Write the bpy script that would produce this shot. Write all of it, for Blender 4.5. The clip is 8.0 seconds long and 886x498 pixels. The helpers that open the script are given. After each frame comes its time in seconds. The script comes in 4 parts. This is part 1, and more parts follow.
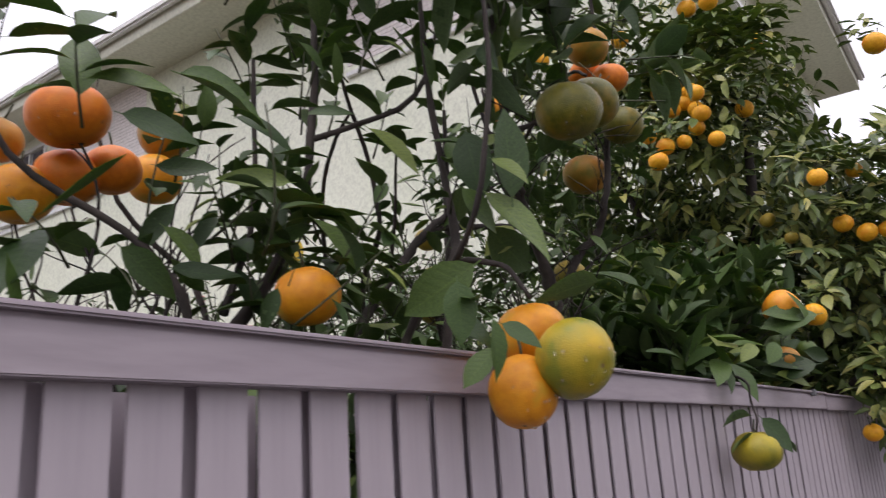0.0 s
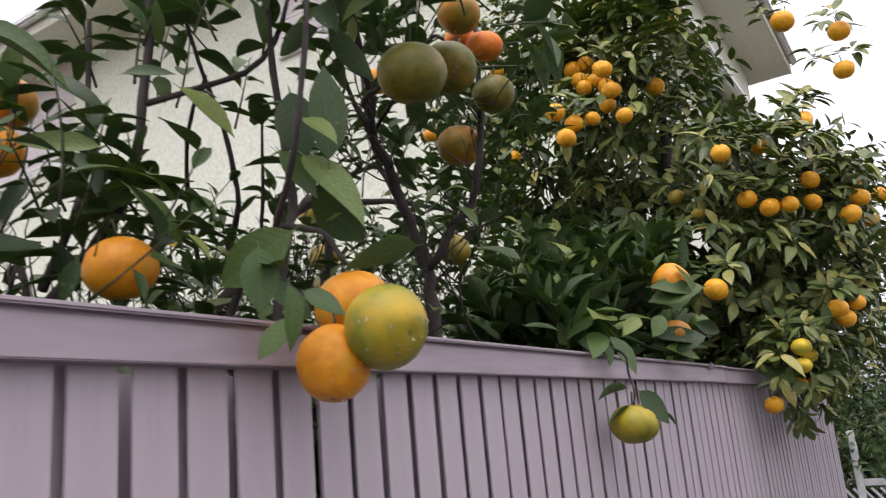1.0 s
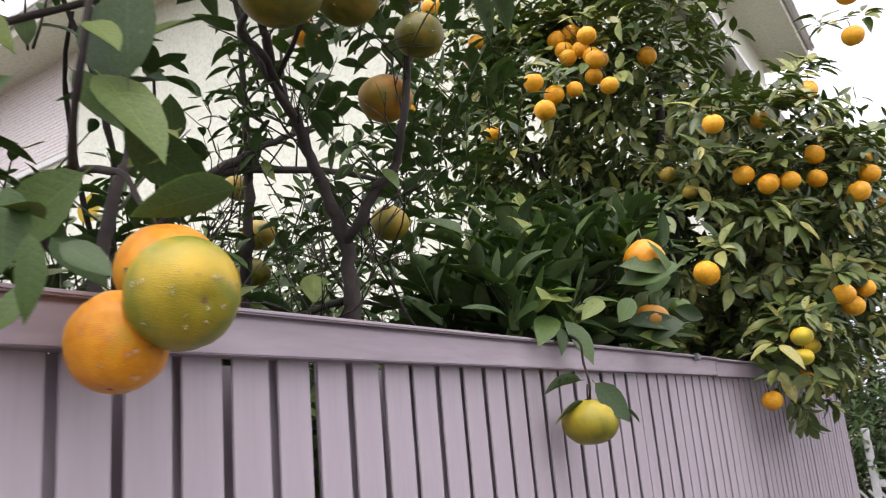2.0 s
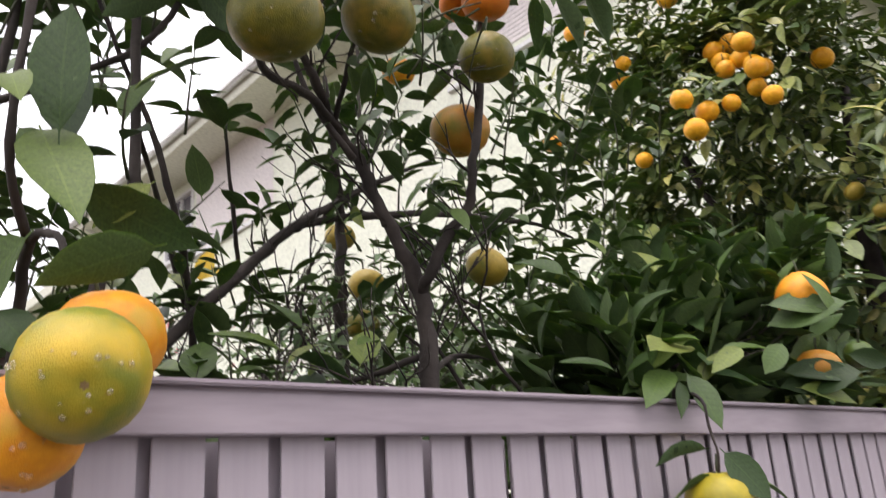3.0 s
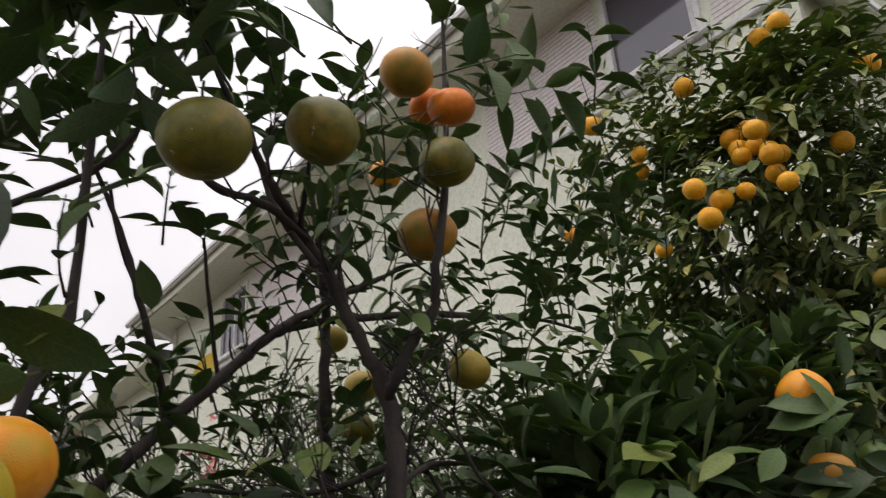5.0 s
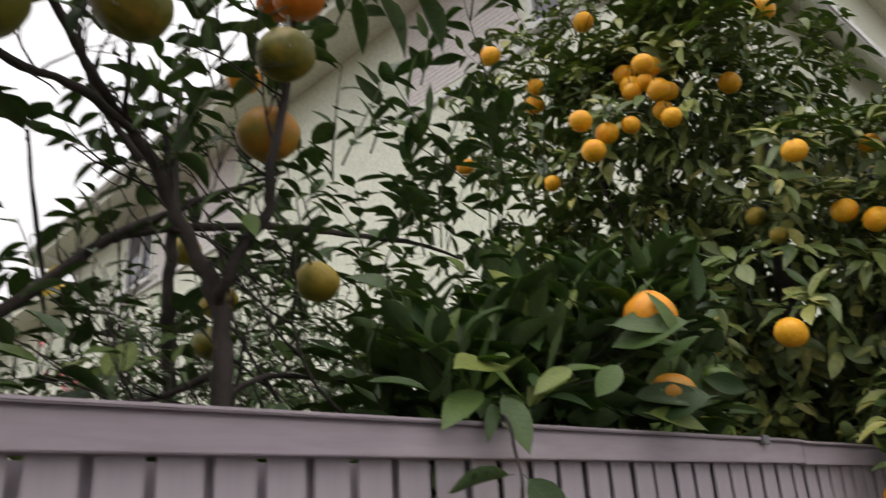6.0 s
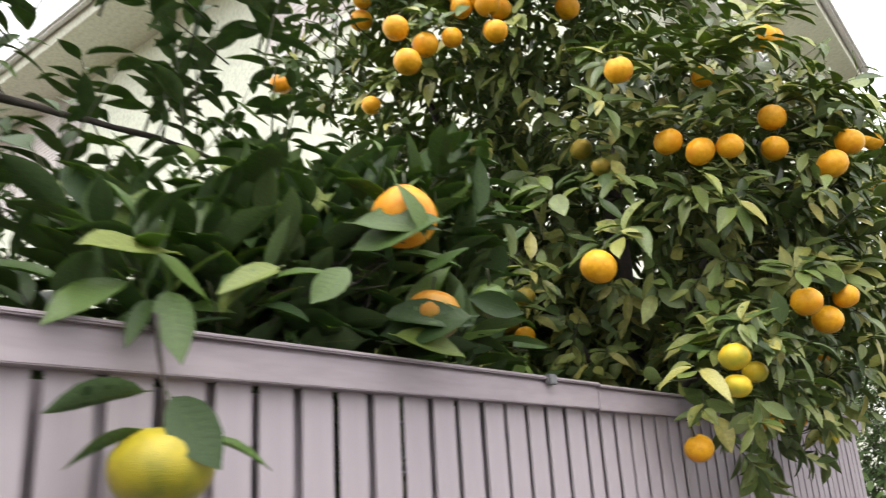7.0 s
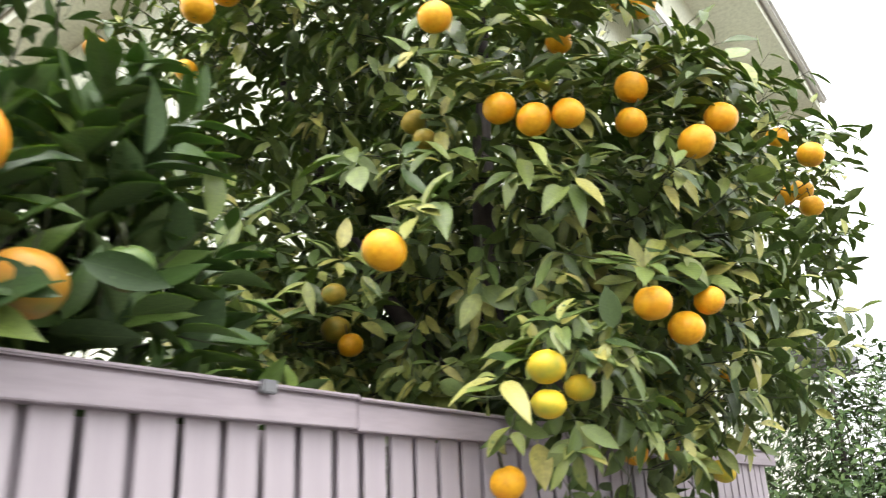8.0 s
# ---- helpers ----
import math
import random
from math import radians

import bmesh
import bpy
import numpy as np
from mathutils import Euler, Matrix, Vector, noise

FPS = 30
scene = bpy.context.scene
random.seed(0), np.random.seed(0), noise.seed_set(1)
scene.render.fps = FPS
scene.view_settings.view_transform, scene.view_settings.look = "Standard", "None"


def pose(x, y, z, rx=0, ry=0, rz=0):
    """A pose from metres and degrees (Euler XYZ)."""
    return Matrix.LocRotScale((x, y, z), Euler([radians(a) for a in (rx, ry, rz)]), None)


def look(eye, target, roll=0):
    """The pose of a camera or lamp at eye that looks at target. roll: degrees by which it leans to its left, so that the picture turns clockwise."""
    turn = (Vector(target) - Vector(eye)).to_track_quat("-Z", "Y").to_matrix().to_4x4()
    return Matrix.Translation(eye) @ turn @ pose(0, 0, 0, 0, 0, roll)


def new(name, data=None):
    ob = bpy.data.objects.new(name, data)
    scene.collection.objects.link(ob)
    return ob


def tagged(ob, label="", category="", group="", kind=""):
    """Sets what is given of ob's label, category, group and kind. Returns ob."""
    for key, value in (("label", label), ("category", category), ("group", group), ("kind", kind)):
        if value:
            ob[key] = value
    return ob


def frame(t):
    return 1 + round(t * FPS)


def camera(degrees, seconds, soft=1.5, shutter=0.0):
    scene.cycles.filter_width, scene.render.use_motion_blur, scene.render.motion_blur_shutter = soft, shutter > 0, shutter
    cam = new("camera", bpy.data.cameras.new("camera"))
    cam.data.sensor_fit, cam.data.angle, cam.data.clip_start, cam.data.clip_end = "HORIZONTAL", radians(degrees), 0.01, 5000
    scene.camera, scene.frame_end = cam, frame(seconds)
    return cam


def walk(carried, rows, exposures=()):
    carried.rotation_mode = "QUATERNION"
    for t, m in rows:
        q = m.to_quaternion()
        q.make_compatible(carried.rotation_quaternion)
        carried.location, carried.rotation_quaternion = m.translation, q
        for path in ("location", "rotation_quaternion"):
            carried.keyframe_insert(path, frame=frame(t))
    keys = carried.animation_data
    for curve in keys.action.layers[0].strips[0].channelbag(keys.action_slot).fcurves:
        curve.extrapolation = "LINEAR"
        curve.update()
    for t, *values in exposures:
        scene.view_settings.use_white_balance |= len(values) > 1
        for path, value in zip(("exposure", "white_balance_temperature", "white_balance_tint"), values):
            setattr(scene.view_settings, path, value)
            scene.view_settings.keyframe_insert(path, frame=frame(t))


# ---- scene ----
cam = camera(58.9, 8.0, soft=1.15, shutter=0.4)
PATH = [
    (0, (0.601, -1.347, 1.475), (-0.542, 0.212, 1.987), -3.7),
    (0.5, (0.653, -1.28, 1.471), (-0.435, 0.328, 1.955), -4.3),
    (1, (0.707, -1.199, 1.449), (-0.346, 0.436, 1.919), -5.2),
    (1.2, (0.717, -1.163, 1.445), (-0.329, 0.48, 1.898), -5.1),
    (2.3, (0.723, -0.8, 1.44), (-0.444, 0.749, 1.927), -5.0),
    (2.5, (0.73, -0.748, 1.457), (-0.53, 0.719, 1.965), -4.4),
    (3, (0.77, -0.644, 1.48), (-0.671, 0.608, 2.076), -3.8),
    (3.5, (0.809, -0.617, 1.508), (-0.684, 0.502, 2.228), -4.1),
    (4, (0.847, -0.588, 1.508), (-0.663, 0.445, 2.316), -3.7),
    (4.2, (0.842, -0.583, 1.523), (-0.664, 0.442, 2.347), -3.5),
    (5.3, (0.868, -0.487, 1.489), (-0.583, 0.648, 2.278), -3.5),
    (5.5, (0.872, -0.463, 1.483), (-0.582, 0.686, 2.235), -3.1),
    (6, (0.885, -0.378, 1.454), (-0.502, 0.897, 2.126), -3.6),
    (6.5, (0.874, -0.226, 1.419), (-0.391, 1.2, 2.023), -3.9),
    (7, (0.833, 0.03, 1.404), (-0.364, 1.519, 1.994), -3.6),
    (7.5, (0.859, 0.305, 1.402), (-0.296, 1.819, 2.013), -2.8),
    (8, (0.918, 0.591, 1.403), (-0.219, 2.1, 2.059), -2.7),
]
walk(cam, [(t, look(eye, target, roll)) for t, eye, target, roll in PATH],
     [(0.0, -0.45, 6500, 17), (1.2, -0.12, 6500, 17), (2.5, 0.26, 6600, 16), (3.0, 0.2, 6680, 15), (4.0, -0.4, 6700, 13), (5.5, -0.78, 6850, 13),
      (6.0, -0.54, 6870, 10), (6.5, -0.02, 6880, 7), (7.0, 0.5, 6820, 6), (7.5, 0.8, 6780, 5), (8.0, 1.02, 6720, 5)])

# ---------------------------------------------------------------- world and sun
world = bpy.data.worlds.new("overcast_sky")
scene.world = world
world.use_nodes = True
wn, wl = world.node_tree.nodes, world.node_tree.links
wbg = wn["Background"]
sky = wn.new("ShaderNodeTexSky")
sky.sky_type, sky.sun_disc = "NISHITA", False
sky.sun_elevation, sky.sun_rotation = radians(72), radians(148)
sky.air_density, sky.dust_density = 1.0, 4.0
grey = wn.new("ShaderNodeHueSaturation")
grey.inputs["Saturation"].default_value = 0.22
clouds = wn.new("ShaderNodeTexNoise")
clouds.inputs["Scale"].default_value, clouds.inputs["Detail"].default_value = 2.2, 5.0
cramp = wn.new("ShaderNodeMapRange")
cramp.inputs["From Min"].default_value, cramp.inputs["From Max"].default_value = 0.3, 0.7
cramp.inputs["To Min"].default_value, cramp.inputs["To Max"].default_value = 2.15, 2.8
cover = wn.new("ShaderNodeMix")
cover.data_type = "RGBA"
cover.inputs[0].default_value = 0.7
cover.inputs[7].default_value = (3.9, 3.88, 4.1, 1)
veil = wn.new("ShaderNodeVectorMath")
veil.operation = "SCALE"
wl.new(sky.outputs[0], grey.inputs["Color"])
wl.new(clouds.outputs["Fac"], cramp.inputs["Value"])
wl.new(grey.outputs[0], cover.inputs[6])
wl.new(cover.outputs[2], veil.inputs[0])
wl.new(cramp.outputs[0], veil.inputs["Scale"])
# an overcast sky is about three times as bright overhead as near the horizon
aim = wn.new("ShaderNodeTexCoord")
height = wn.new("ShaderNodeSeparateXYZ")
rise = wn.new("ShaderNodeMapRange")
rise.inputs["From Min"].default_value, rise.inputs["From Max"].default_value = 0.0, 1.0
rise.inputs["To Min"].default_value, rise.inputs["To Max"].default_value = 0.85, 1.7
dome = wn.new("ShaderNodeVectorMath")
dome.operation = "SCALE"
wl.new(aim.outputs["Generated"], height.inputs[0])
wl.new(height.outputs["Z"], rise.inputs["Value"])
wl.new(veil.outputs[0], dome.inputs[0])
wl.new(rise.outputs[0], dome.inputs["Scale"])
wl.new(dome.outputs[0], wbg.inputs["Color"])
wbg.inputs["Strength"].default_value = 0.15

sun = new("sun", bpy.data.lights.new("sun", "SUN"))
sun.data.energy, sun.data.angle, sun.data.color = 0.7, radians(60), (1.0, 0.96, 0.9)
sun.matrix_world = look((1.0, -1.6, 6), (0, 0, 0))

# ---------------------------------------------------------------- materials


def material(name, rough=0.5, spec=0.5):
    m = bpy.data.materials.new(name)
    m.use_nodes = True
    bsdf = m.node_tree.nodes["Principled BSDF"]
    bsdf.inputs["Roughness"].default_value = rough
    bsdf.inputs["Specular IOR Level"].default_value = spec
    return m, m.node_tree.nodes, m.node_tree.links, bsdf


def ramp_node(n, stops):
    r = n.new("ShaderNodeValToRGB")
    r.color_ramp.elements[0].position, r.color_ramp.elements[0].color = stops[0][0], (*stops[0][1], 1)
    r.color_ramp.elements[1].position, r.color_ramp.elements[1].color = stops[-1][0], (*stops[-1][1], 1)
    for p, c in stops[1:-1]:
        r.color_ramp.elements.new(p).color = (*c, 1)
    return r


def noise_node(n, l, scale, detail=4.0, coords=None, rough=0.55):
    t = n.new("ShaderNodeTexNoise")
    t.inputs["Scale"].default_value, t.inputs["Detail"].default_value, t.inputs["Roughness"].default_value = scale, detail, rough
    if coords is not None:
        l.new(coords, t.inputs["Vector"])
    return t


def mix_node(n, l, a, b, fac, mode="MIX"):
    m = n.new("ShaderNodeMix")
    m.data_type, m.blend_type = "RGBA", mode
    for k, v in ((0, fac), (6, a), (7, b)):
        if hasattr(v, "links"):
            l.new(v, m.inputs[k])
        else:
            m.inputs[k].default_value = v if k == 0 else (*v, 1)
    return m.outputs[2]


def bump_node(n, l, height, strength, distance, bsdf):
    b = n.new("ShaderNodeBump")
    b.inputs["Strength"].default_value, b.inputs["Distance"].default_value = strength, distance
    l.new(height, b.inputs["Height"])
    l.new(b.outputs[0], bsdf.inputs["Normal"])
    return b


def plain_material(name, c1, c2, scale, rough=0.6, bump=0.2, dist=0.002, fine=60.0, stretch=None, spec=0.4, dirt=0.78):
    """Two colours over a coarse and a fine noise, with fine relief."""
    m, n, l, b = material(name, rough, spec)
    co = n.new("ShaderNodeTexCoord")
    vec = co.outputs["Object"]
    if stretch:
        mp = n.new("ShaderNodeMapping")
        mp.inputs["Scale"].default_value = stretch
        l.new(vec, mp.inputs["Vector"])
        vec = mp.outputs[0]
    big, small = noise_node(n, l, scale, 4, vec), noise_node(n, l, fine, 6, vec)
    r = ramp_node(n, [(0.3, c1), (0.7, c2)])
    l.new(big.outputs["Fac"], r.inputs[0])
    dark = ramp_node(n, [(0.25, (dirt, dirt, dirt)), (0.6, (1, 1, 1))])
    l.new(small.outputs["Fac"], dark.inputs[0])
    l.new(mix_node(n, l, r.outputs[0], dark.outputs[0], 1.0, "MULTIPLY"), b.inputs["Base Color"])
    bump_node(n, l, small.outputs["Fac"], bump, dist, b)
    return m


def leaf_material(name, stops, rough, translucent, spec=0.35):
    """Leaf surface: colour from leaf to leaf, mottling, ribs, and light that passes through the blade."""
    m, n, l, b = material(name, rough, spec)
    geo, info, co = n.new("ShaderNodeNewGeometry"), n.new("ShaderNodeObjectInfo"), n.new("ShaderNodeTexCoord")
    add = n.new("ShaderNodeMath")
    add.operation = "ADD"
    l.new(geo.outputs["Random Per Island"], add.inputs[0])
    l.new(info.outputs["Random"], add.inputs[1])
    fr = n.new("ShaderNodeMath")
    fr.operation = "FRACT"
    l.new(add.outputs[0], fr.inputs[0])
    r = ramp_node(n, stops)
    l.new(fr.outputs[0], r.inputs[0])
    uv = n.new("ShaderNodeSeparateXYZ")
    l.new(co.outputs["UV"], uv.inputs[0])

    def calc(op, a, b_=None):
        q = n.new("ShaderNodeMath")
        q.operation = op
        for i_, v_ in enumerate((a, b_)):
            if v_ is None:
                continue
            if hasattr(v_, "links"):
                l.new(v_, q.inputs[i_])
            else:
                q.inputs[i_].default_value = v_
        return q.outputs[0]
    off = calc("ABSOLUTE", calc("SUBTRACT", uv.outputs[0], 0.5))
    midrib = calc("LESS_THAN", off, 0.022)
    wavy = calc("SINE", calc("MULTIPLY", calc("SUBTRACT", uv.outputs[1], calc("MULTIPLY", off, 0.32)), 62.0))
    rib = calc("MAXIMUM", midrib, calc("MULTIPLY", calc("GREATER_THAN", wavy, 0.86), 0.45))
    mott = noise_node(n, l, 45.0, 4, co.outputs["Object"])
    mr = ramp_node(n, [(0.3, (0.72, 0.72, 0.72)), (0.7, (1.15, 1.15, 1.1))])
    l.new(mott.outputs["Fac"], mr.inputs[0])
    col = mix_node(n, l, r.outputs[0], mr.outputs[0], 1.0, "MULTIPLY")
    col = mix_node(n, l, col, mix_node(n, l, col, (1.9, 1.8, 1.5), 1.0, "MULTIPLY"), calc("MULTIPLY", rib, 0.3))
    l.new(col, b.inputs["Base Color"])
    fine = noise_node(n, l, 60.0, 3, co.outputs["Object"])
    bump_node(n, l, calc("SUBTRACT", calc("MULTIPLY", fine.outputs["Fac"], 0.5), calc("MULTIPLY", wavy, 0.12)), 0.22, 0.003, b)
    tr = n.new("ShaderNodeBsdfTranslucent")
    l.new(mix_node(n, l, col, (1.6, 2.0, 0.5), 1.0, "MULTIPLY"), tr.inputs["Color"])
    ms = n.new("ShaderNodeMixShader")
    ms.inputs[0].default_value = translucent
    out = n["Material Output"]
    l.new(b.outputs[0], ms.inputs[1])
    l.new(tr.outputs[0], ms.inputs[2])
    l.new(ms.outputs[0], out.inputs["Surface"])
    return m


def peel_material(name, low, high, blush, amount, rough=0.42):
    """Citrus peel: oil pores, blotches of a second colour, pale scuffs."""
    m, n, l, b = material(name, rough, 0.33)
    co, info = n.new("ShaderNodeTexCoord"), n.new("ShaderNodeObjectInfo")
    shift = n.new("ShaderNodeVectorMath")
    l.new(co.outputs["Object"], shift.inputs[0])
    comb = n.new("ShaderNodeCombineXYZ")
    l.new(info.outputs["Random"], comb.inputs[0])
    l.new(info.outputs["Random"], comb.inputs[2])
    l.new(comb.outputs[0], shift.inputs[1])
    v = shift.outputs[0]
    big, mid = noise_node(n, l, 1.7, 3, v), noise_node(n, l, 7.0, 5, v)
    base = ramp_node(n, [(0.35, low), (0.65, high)])
    l.new(mid.outputs["Fac"], base.inputs[0])
    br = ramp_node(n, [(0.62 - amount, (0, 0, 0)), (0.78 - amount * 0.6, (1, 1, 1))])
    l.new(big.outputs["Fac"], br.inputs[0])
    col = mix_node(n, l, base.outputs[0], blush, br.outputs[0])
    scuff = noise_node(n, l, 18.0, 5, v, 0.7)
    sr = ramp_node(n, [(0.62, (0, 0, 0)), (0.72, (0.35, 0.35, 0.35))])
    l.new(scuff.outputs["Fac"], sr.inputs[0])
    l.new(mix_node(n, l, col, (0.42, 0.33, 0.14), sr.outputs[0]), b.inputs["Base Color"])
    pores = n.new("ShaderNodeTexVoronoi")
    pores.inputs["Scale"].default_value = 64.0
    l.new(v, pores.inputs["Vector"])
    bump_node(n, l, pores.outputs["Distance"], 0.11, 0.014, b)
    b.inputs["Subsurface Weight"].default_value = 0.08
    b.inputs["Subsurface Radius"].default_value = (0.01, 0.005, 0.002)
    return m


LEAF_TOP = leaf_material("citrus_leaf_upper", [(0.0, (0.026, 0.052, 0.019)), (0.5, (0.058, 0.105, 0.028)), (0.85, (0.1, 0.158, 0.038)), (1.0, (0.19, 0.225, 0.055))], 0.43, 0.28, 0.34)
LEAF_UNDER = leaf_material("citrus_leaf_underside", [(0.0, (0.065, 0.11, 0.05)), (1.0, (0.11, 0.16, 0.065))], 0.6, 0.24, 0.25)
YUZU_TOP = leaf_material("small_citrus_leaf_upper", [(0.0, (0.042, 0.074, 0.022)), (0.45, (0.13, 0.178, 0.05)), (0.8, (0.25, 0.275, 0.08)), (1.0, (0.4, 0.36, 0.11))], 0.4, 0.24, 0.45)
YUZU_UNDER = leaf_material("small_citrus_leaf_underside", [(0.0, (0.08, 0.125, 0.05)), (1.0, (0.16, 0.2, 0.08))], 0.6, 0.26, 0.3)
SHRUB_TOP = leaf_material("shrub_leaf_upper", [(0.0, (0.03, 0.07, 0.02)), (1.0, (0.09, 0.15, 0.04))], 0.45, 0.2)
SHRUB_UNDER = leaf_material("shrub_leaf_underside", [(0.0, (0.07, 0.11, 0.05)), (1.0, (0.13, 0.18, 0.08))], 0.6, 0.2, 0.3)
YELLOW_LEAF = leaf_material("yellowed_leaf", [(0.0, (0.45, 0.33, 0.03)), (1.0, (0.6, 0.42, 0.05))], 0.5, 0.25)
BARK = plain_material("citrus_bark", (0.022, 0.018, 0.016), (0.058, 0.046, 0.04), 14.0, 0.85, 0.6, 0.004, 90.0)
TWIG = plain_material("green_twig_bark", (0.03, 0.04, 0.018), (0.07, 0.075, 0.035), 20.0, 0.7, 0.4, 0.002, 120.0)
DRY = plain_material("dry_twig_bark", (0.06, 0.045, 0.04), (0.13, 0.1, 0.085), 20.0, 0.85, 0.4, 0.002, 120.0)
PEELS = {
    "orange": peel_material("orange_peel", (0.6, 0.22, 0.01), (0.72, 0.3, 0.014), (0.42, 0.26, 0.02), 0.08),
    "ripe": peel_material("red_orange_peel", (0.6, 0.15, 0.012), (0.72, 0.21, 0.015), (0.45, 0.15, 0.02), 0.05),
    "half": peel_material("yellow_green_peel", (0.46, 0.31, 0.018), (0.56, 0.36, 0.02), (0.17, 0.18, 0.016), 0.27),
    "green": peel_material("green_peel", (0.085, 0.085, 0.008), (0.14, 0.125, 0.012), (0.24, 0.15, 0.015), 0.08),
    "fresh": peel_material("fresh_green_peel", (0.045, 0.085, 0.016), (0.07, 0.115, 0.02), (0.1, 0.11, 0.02), 0.1),
    "olive": peel_material("olive_green_peel", (0.3, 0.25, 0.018), (0.4, 0.31, 0.022), (0.14, 0.15, 0.02), 0.2),
    "bronze": peel_material("bronze_peel", (0.38, 0.17, 0.02), (0.46, 0.21, 0.022), (0.17, 0.14, 0.018), 0.17),
    "yuzu": peel_material("yuzu_peel", (0.66, 0.3, 0.012), (0.8, 0.4, 0.02), (0.7, 0.26, 0.012), 0.08),
    "lime": peel_material("lemon_yellow_peel", (0.55, 0.4, 0.02), (0.68, 0.47, 0.03), (0.35, 0.34, 0.04), 0.15),
    "dull": peel_material("olive_yellow_peel", (0.26, 0.19, 0.025), (0.36, 0.25, 0.035), (0.15, 0.15, 0.025), 0.15),
}
SCAR = plain_material("blossom_scar", (0.16, 0.1, 0.04), (0.3, 0.2, 0.08), 60.0, 0.9)
WATER, wa_n, wa_l, wa_b = material("water_drop", 0.02, 0.5)
# pale body colour stands in for part of the drops' sky glint
wa_b.inputs["Base Color"].default_value = (1.0, 0.95, 0.8, 1)
wa_b.inputs["Transmission Weight"].default_value, wa_b.inputs["IOR"].default_value = 0.9, 1.33
CALYX = plain_material("calyx_green", (0.06, 0.07, 0.025), (0.12, 0.11, 0.04), 60.0, 0.8)
PAINT = plain_material("mauve_grey_fence_paint", (0.355, 0.31, 0.342), (0.41, 0.36, 0.392), 3.0, 0.55, 0.06, 0.0015, 25.0, (6, 6, 0.5), dirt=0.95)
# the rail's base colour is set darker than the boards'
RAIL_TONE = plain_material("darker_mauve_grey_rail", (0.29, 0.245, 0.275), (0.35, 0.3, 0.33), 3.0, 0.5, 0.1, 0.0015, 12.0, (6, 0.8, 6), dirt=0.86)
CREAM = plain_material("cream_stucco", (0.72, 0.755, 0.62), (0.78, 0.8, 0.68), 0.7, 0.9, 0.3, 0.004, 30.0)
SIDING = plain_material("pinkish_siding", (0.74, 0.69, 0.68), (0.78, 0.73, 0.715), 0.9, 0.8, 0.2, 0.004, 25.0)
SOFFIT = plain_material("soffit_paint", (0.62, 0.63, 0.52), (0.68, 0.68, 0.58), 0.8, 0.8, 0.2, 0.004, 20.0)
ROOF = plain_material("grey_roofing", (0.12, 0.12, 0.13), (0.2, 0.2, 0.21), 1.5, 0.85, 0.4, 0.01, 20.0)
TRIM = plain_material("white_trim_paint", (0.7, 0.7, 0.7), (0.78, 0.78, 0.77), 2.0, 0.6, 0.1, 0.002, 30.0)
EARTH = plain_material("garden_earth", (0.05, 0.04, 0.03), (0.11, 0.09, 0.065), 1.2, 0.95, 0.8, 0.03, 14.0)
ASPHALT = plain_material("pavement_asphalt", (0.045, 0.045, 0.047), (0.065, 0.064, 0.062), 1.5, 0.9, 0.6, 0.004, 90.0)
GLASS, gn, gl_, gb = material("dark_window_glass", 0.06, 0.8)
gb.inputs["Base Color"].default_value = (0.10, 0.095, 0.12, 1)
PINK = plain_material("pink_petal", (0.6, 0.13, 0.15), (0.7, 0.22, 0.2), 60.0, 0.6)

# ---------------------------------------------------------------- mesh helpers


def mesh_ob(name, verts, faces, mats, parent=None, slots=None, smooth=False, label=""):
    me = bpy.data.meshes.new(name)
    me.from_pydata([tuple(v) for v in verts], [], faces)
    for m in mats if isinstance(mats, (list, tuple)) else [mats]:
        me.materials.append(m)
    if slots is not None:
        me.polygons.foreach_set("material_index", slots)
    if smooth:
        me.polygons.foreach_set("use_smooth", [True] * len(me.polygons))
    me.update()
    ob = new(name, me)
    if parent is not None:
        ob.parent = parent
    if label:
        tagged(ob, label)
    return ob


def part(name, bm, mat, parent, label="", smooth=False):
    me = bpy.data.meshes.new(name)
    bm.to_mesh(me)
    bm.free()
    me.materials.append(mat)
    if smooth:
        me.polygons.foreach_set("use_smooth", [True] * len(me.polygons))
    ob = new(name, me)
    ob.parent = parent
    if label:
        tagged(ob, label)
    return ob


def box(x0, x1, y0, y1, z0, z1, bevel=0.0, bm=None):
    """A bevelled box as a bmesh."""
    bm = bm or bmesh.new()
    made = bmesh.ops.create_cube(bm, size=1.0, matrix=Matrix.LocRotScale(((x0 + x1) / 2, (y0 + y1) / 2, (z0 + z1) / 2), None, (x1 - x0, y1 - y0, z1 - z0)))
    if bevel:
        edges = {e for v in made["verts"] for e in v.link_edges}
        bmesh.ops.bevel(bm, geom=list(edges), offset=bevel, segments=2, affect="EDGES")
    return bm


def empty(name, place, label, category, group="", kind=""):
    ob = new(name)
    ob.location = place
    return tagged(ob, label, category, group, kind)


def rebase(root, place):
    """Moves a thing's origin to its base and leaves its parts where they are."""
    for c in root.children:
        c.matrix_parent_inverse = Matrix.Translation(-Vector(place))
    root.location = place


